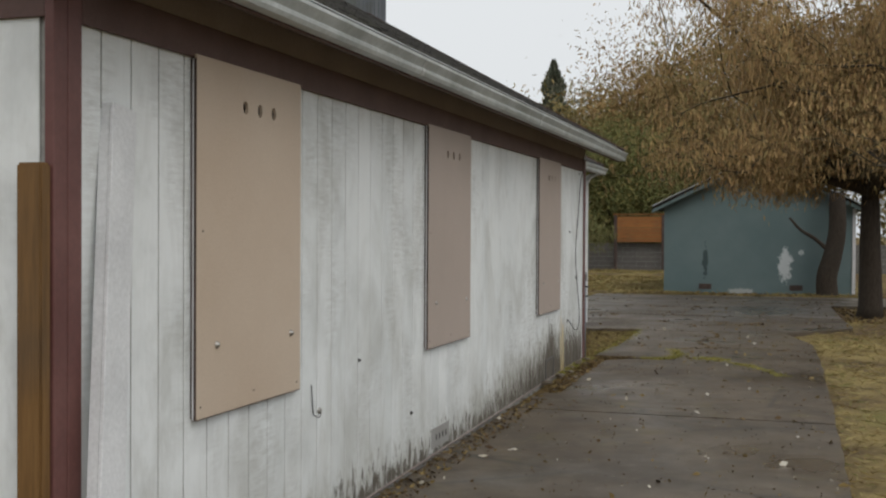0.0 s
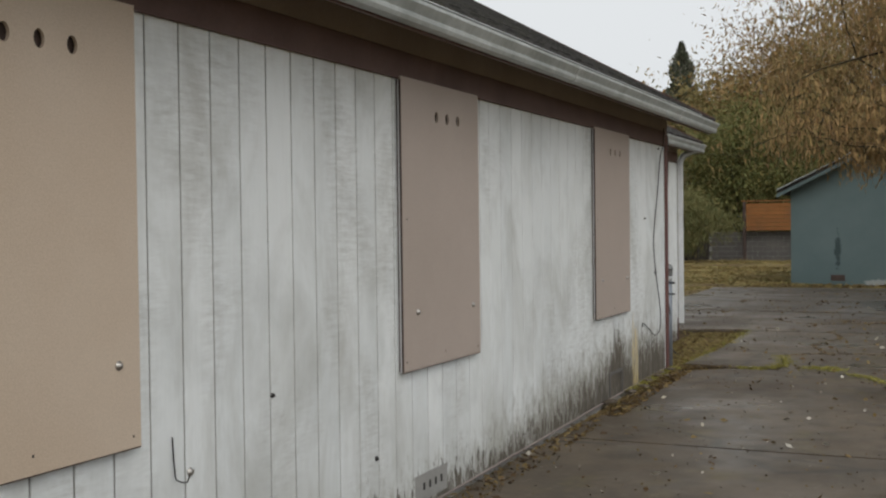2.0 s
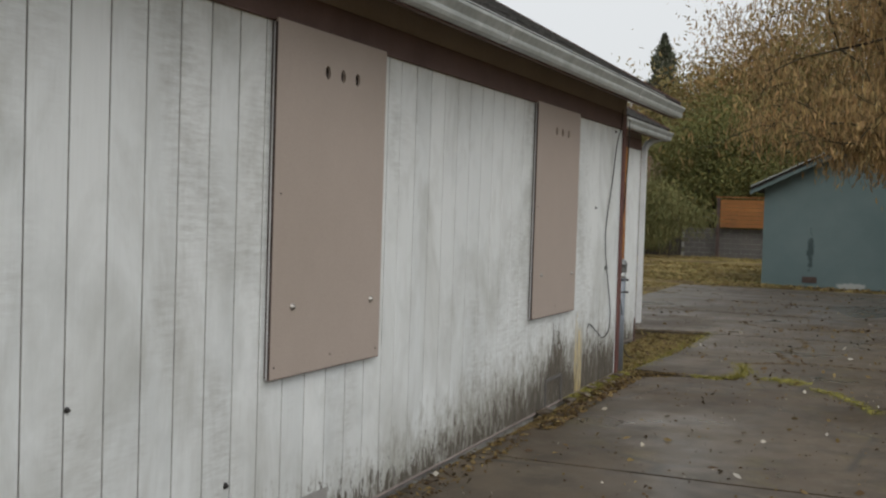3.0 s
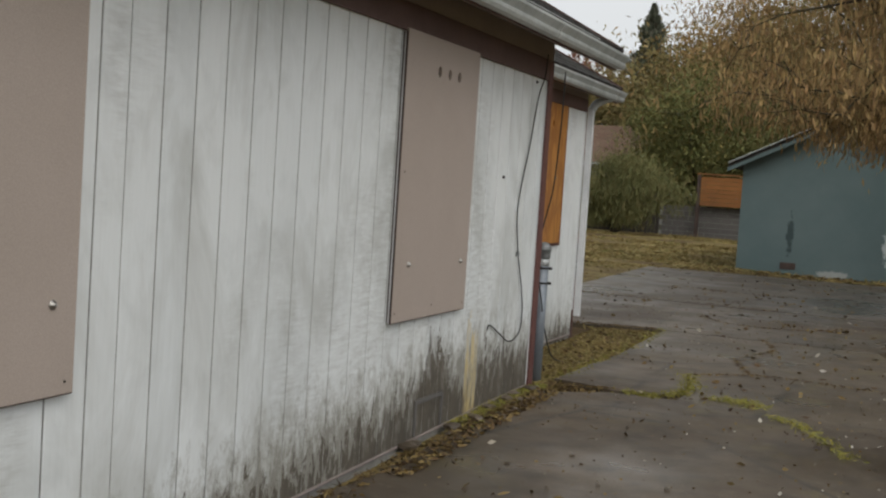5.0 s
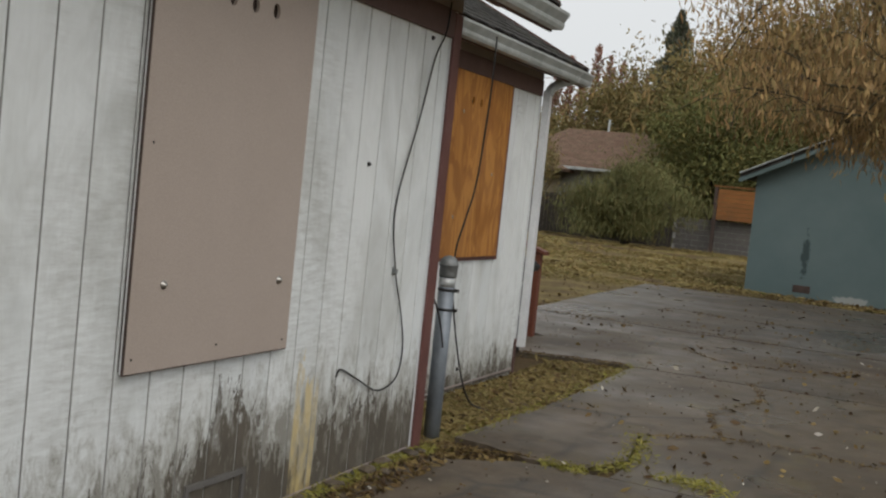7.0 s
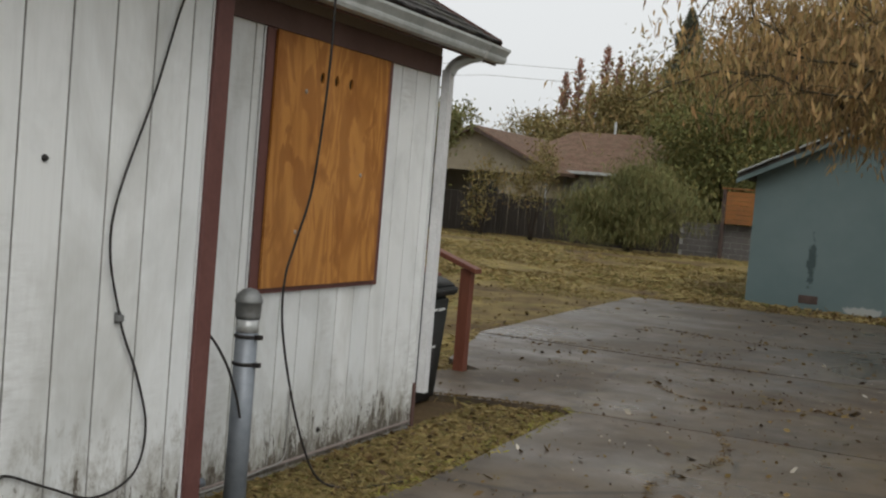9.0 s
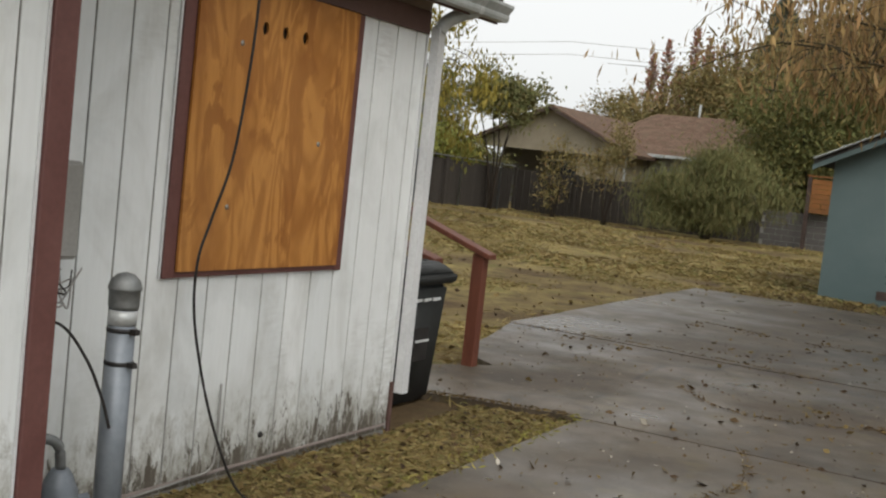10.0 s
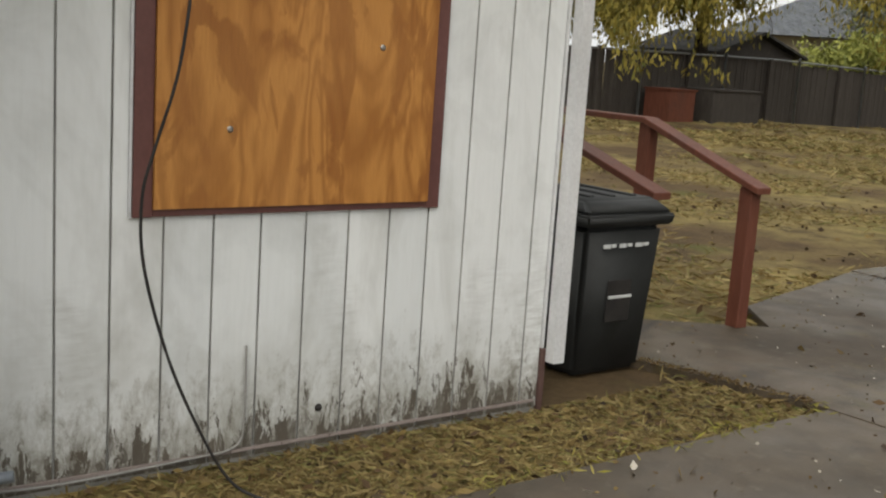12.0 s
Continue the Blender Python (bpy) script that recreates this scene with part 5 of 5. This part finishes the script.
def spire(name, at, label, height, radius, leaf_mat, leaves, seed, power=1.0):
    """A narrow conifer or poplar: one stem and short rising twigs of leaves."""
    ng = np.random.default_rng(seed)
    t = thing(name, (*at, -0.1), label, "tree", "tall narrow trees")
    part("trunk", tube([(0, 0, 0), (0.05, 0, height * 0.5), (0, 0, height * 0.97)], 0.16, 8, end=0.02), M_BARK, t)
    h = 1 - ng.uniform(0, 1, leaves) ** 0.8 * 0.92
    a = ng.uniform(0, 6.2832, leaves)
    r = radius * (1 - h) ** power * 1.2 * np.sqrt(ng.uniform(0.1, 1, leaves)) * (0.8 + 0.35 * np.sin(h * 37 + np.floor(a * 2)))
    c = np.stack([r * np.cos(a), r * np.sin(a), h * height], 1)
    d = np.stack([np.cos(a), np.sin(a), np.full(leaves, 1.2)], 1) + ng.normal(0, 0.5, (leaves, 3))
    strips("crown", c, d, 0.5 * ng.uniform(0.5, 1.3, leaves), 0.16 * ng.uniform(0.7, 1.3, leaves), leaf_mat, t, fold=0.3, seed=seed)


spire("conifer_tree", (-14.7, 80), "tall dark narrow conifer beyond the yards", 14.2, 3.4, M_DKGREEN, 14000, 51, 0.8)
rng = random.Random(12)
for i in range(13):
    hh = 10.2 + 2.0 * math.sin(i * 1.9) * 0.5 + (1.6 if i in (4, 5, 6) else 0.0) + rng.uniform(-0.5, 0.5)
    spire("poplar_tree", (-23.4 + i * 0.62, 82 + (i % 3)), "tall narrow russet poplar beyond the yards", hh, 0.62, M_RED, 900, 60 + i, 0.32)

# ---------------------------------------------------------------- straw, weeds and fallen leaves


def inside(px, py, poly):
    hit = np.zeros(len(px), bool)
    for (ax, ay), (bx, by) in zip(poly, poly[1:] + poly[:1]):
        cross = ((ay > py) != (by > py)) & (px < (bx - ax) * (py - ay) / (by - ay + 1e-12) + ax)
        hit ^= cross
    return hit


def scatter(n, x0, x1, y0, y1, seed, on_slab):
    ng = np.random.default_rng(seed)
    px, py = ng.uniform(x0, x1, n), ng.uniform(y0, y1, n)
    on = np.zeros(n, bool)
    for poly, _ in SLABS:
        on |= inside(px, py, poly)
    keep = on == on_slab
    px, py = px[keep], py[keep]
    clear = ~((px < 0.03) & (py < 12.62)) & ~((px < -0.56) & (py < 15.62))
    return px[clear], py[clear]


def carpet(name, n, x0, x1, y0, y1, seed, mat, length, width, lift, label, tilt=0.25, on_slab=False, clumps=0.0):
    ng = np.random.default_rng(seed + 100)
    px, py = scatter(n, x0, x1, y0, y1, seed, on_slab)
    if clumps:
        v = np.array([noise.noise((x * clumps, y * clumps, seed)) for x, y in zip(px, py)])
        k = v + ng.normal(0, 0.12, len(v)) > 0.02
        px, py = px[k], py[k]
    z = np.array([ground_z(x, y) + (0.0 if on_slab else -0.05 + 0.022 * noise.noise((x * 0.6, y * 0.6, 3))) for x, y in zip(px, py)]) + lift
    m = len(px)
    d = ng.normal(0, 1, (m, 3))
    d[:, 2] = np.abs(ng.normal(0, tilt, m))
    ob = strips(name, np.stack([px, py, z + ng.uniform(0, lift, m)], 1), d, length * ng.uniform(0.5, 1.5, m), width * ng.uniform(0.6, 1.4, m), mat, fold=0.2, seed=seed)
    tagged(ob, label, name.replace("_", " "), kind="stuff")


carpet("straw", 16000, -0.57, 0.2, 12.7, 16.9, 71, M_STRAW, 0.07, 0.006, 0.012, "short flattened dead straw by the wall", clumps=0.0)
carpet("straw", 30000, 2.6, 7.5, 3.0, 20.5, 72, M_STRAW, 0.10, 0.010, 0.016, "short dead straw beside the driveway", clumps=0.5)
carpet("straw", 70000, -12, 0.0, 16.5, 34.0, 73, M_STRAW, 0.13, 0.014, 0.016, "short dead straw over the back lawn", clumps=0.45)
carpet("straw", 50000, -15.4, 4.0, 27.5, 47.0, 74, M_STRAW, 0.22, 0.03, 0.02, "short dead straw over the back lawn", clumps=0.3)
carpet("lawn_leaves", 1000, -9, 0.0, 16.5, 30.0, 75, M_LITTER, 0.06, 0.04, 0.02, "brown leaves strewn over the lawn")
carpet("lawn_leaves", 900, -0.57, 0.2, 12.7, 16.9, 76, M_LITTER, 0.045, 0.025, 0.016, "brown leaves strewn over the straw")
carpet("fallen_leaves", 420, 0.1, 3.4, 2.0, 27.5, 77, M_LITTER, 0.06, 0.03, 0.008, "dark wet leaves strewn over the concrete", on_slab=True)
carpet("fallen_leaves", 260, -2.4, 3.4, 12.7, 27.5, 78, M_LITTER, 0.06, 0.032, 0.008, "dark wet leaves strewn over the concrete", on_slab=True)
carpet("pale_leaves", 70, 0.1, 3.0, 3.0, 24.0, 79, M_PALELITTER, 0.055, 0.035, 0.014, "pale dry leaves strewn over the concrete", on_slab=True)
carpet("yard_leaves", 9000, -2.0, 9.0, 20.0, 29.4, 80, M_LITTER, 0.08, 0.045, 0.016, "brown leaves under the large tree")


def weeds(points, n, seed, spread=0.05, mat=None, label="low yellow-green weeds grown out of the joints", name="weeds"):
    """Weeds grown out of a joint, along a line."""
    ng = np.random.default_rng(seed)
    path = smooth_path([(*p, 0) for p in points], 20)
    base = np.array([tuple(path[i]) for i in ng.integers(0, len(path), n)])
    base[:, :2] += ng.normal(0, spread, (n, 2))
    base[:, 2] = [ground_z(x, y) + 0.012 for x, y in base[:, :2]]
    d = ng.normal(0, 1, (n, 3))
    d[:, 2] = np.abs(d[:, 2]) * 0.5
    tagged(strips(name, base, d, 0.05 * ng.uniform(0.5, 1.5, n), 0.007 * ng.uniform(0.6, 1.5, n), mat or M_MOSS, fold=0.2, seed=seed),
           label, "debris" if mat else "weeds", kind="stuff")


weeds([(0.7, 12.81), (0.9, 12.80), (1.05, 13.2), (0.93, 13.95)], 800, 91)
weeds([(1.3, 12.95), (1.45, 13.0), (1.6, 12.95)], 300, 92, 0.07)
weeds([(1.75, 12.6), (2.0, 12.3), (2.3, 11.6)], 350, 93, 0.04)
weeds([(0.1, 12.9), (0.12, 14.0), (0.14, 15.5), (0.1, 16.8)], 350, 94, 0.05)
weeds([(0.05, 11.0), (0.07, 11.8), (0.09, 12.6)], 900, 95, 0.04)

for k, (line, n) in enumerate((([(0.95, 13.98), (1.46, 14.35), (2.1, 14.32), (2.7, 14.15)], 500), ([(1.35, 14.38), (1.15, 15.2), (1.35, 16.1), (1.15, 16.9)], 420),
                               ([(0.2, 18.6), (0.75, 18.05), (1.5, 18.25), (1.9, 18.9)], 420), ([(-0.85, 16.6), (-0.4, 16.72), (0.06, 16.85)], 700),
                               ([(0.1, 9.2), (0.12, 10.6), (0.13, 12.2)], 1100), ([(0.12, 12.74), (0.35, 12.78), (0.6, 12.83)], 500),
                               ([(0.08, 4.6), (0.07, 6.6), (0.08, 9.0)], 500), ([(-1.9, 20.3), (-0.5, 20.4), (0.9, 20.25)], 500),
                               ([(-0.9, 23.0), (0.3, 22.6), (1.6, 22.9)], 420))):
    weeds(line, n // 2, 120 + k, 0.02, M_LITTER, "dark leaf crumbs and dirt gathered in a crack", "crack_debris")

carpet("crumbs", 3200, -2.0, 3.0, 4.0, 22.0, 81, M_LITTER, 0.022, 0.014, 0.004, "small dark crumbs of leaf and grit on the concrete", on_slab=True)
carpet("crumbs", 500, -2.0, 3.0, 4.0, 22.0, 82, M_PALELITTER, 0.018, 0.012, 0.004, "small pale crumbs of grit on the concrete", on_slab=True)
carpet("wall_debris", 1100, 0.03, 0.30, 9.8, 12.7, 83, M_LITTER, 0.05, 0.02, 0.008, "dark wet leaf crumbs and twigs along the rotten wall foot", on_slab=True)
carpet("wall_debris", 900, 0.03, 0.25, 3.0, 9.6, 84, M_LITTER, 0.035, 0.018, 0.006, "dark wet leaf crumbs along the wall foot", on_slab=True)
for k, (px, py, half) in enumerate(((-0.55, 22.7, 0.45), (0.2, 21.0, 0.5), (-1.05, 19.9, 0.35), (1.6, 18.6, 0.4))):
    carpet("leaf_drift", 130, px - half, px + half, py - half * 0.6, py + half * 0.6, 140 + k, M_LITTER, 0.05, 0.028, 0.005, "drift of dark wet leaves on the concrete", on_slab=True, clumps=2.2)
carpet("hole_debris", 900, 0.05, 0.62, 12.42, 12.95, 150, M_LITTER, 0.045, 0.02, 0.01, "dark dirt and leaves in the broken hole of the driveway")
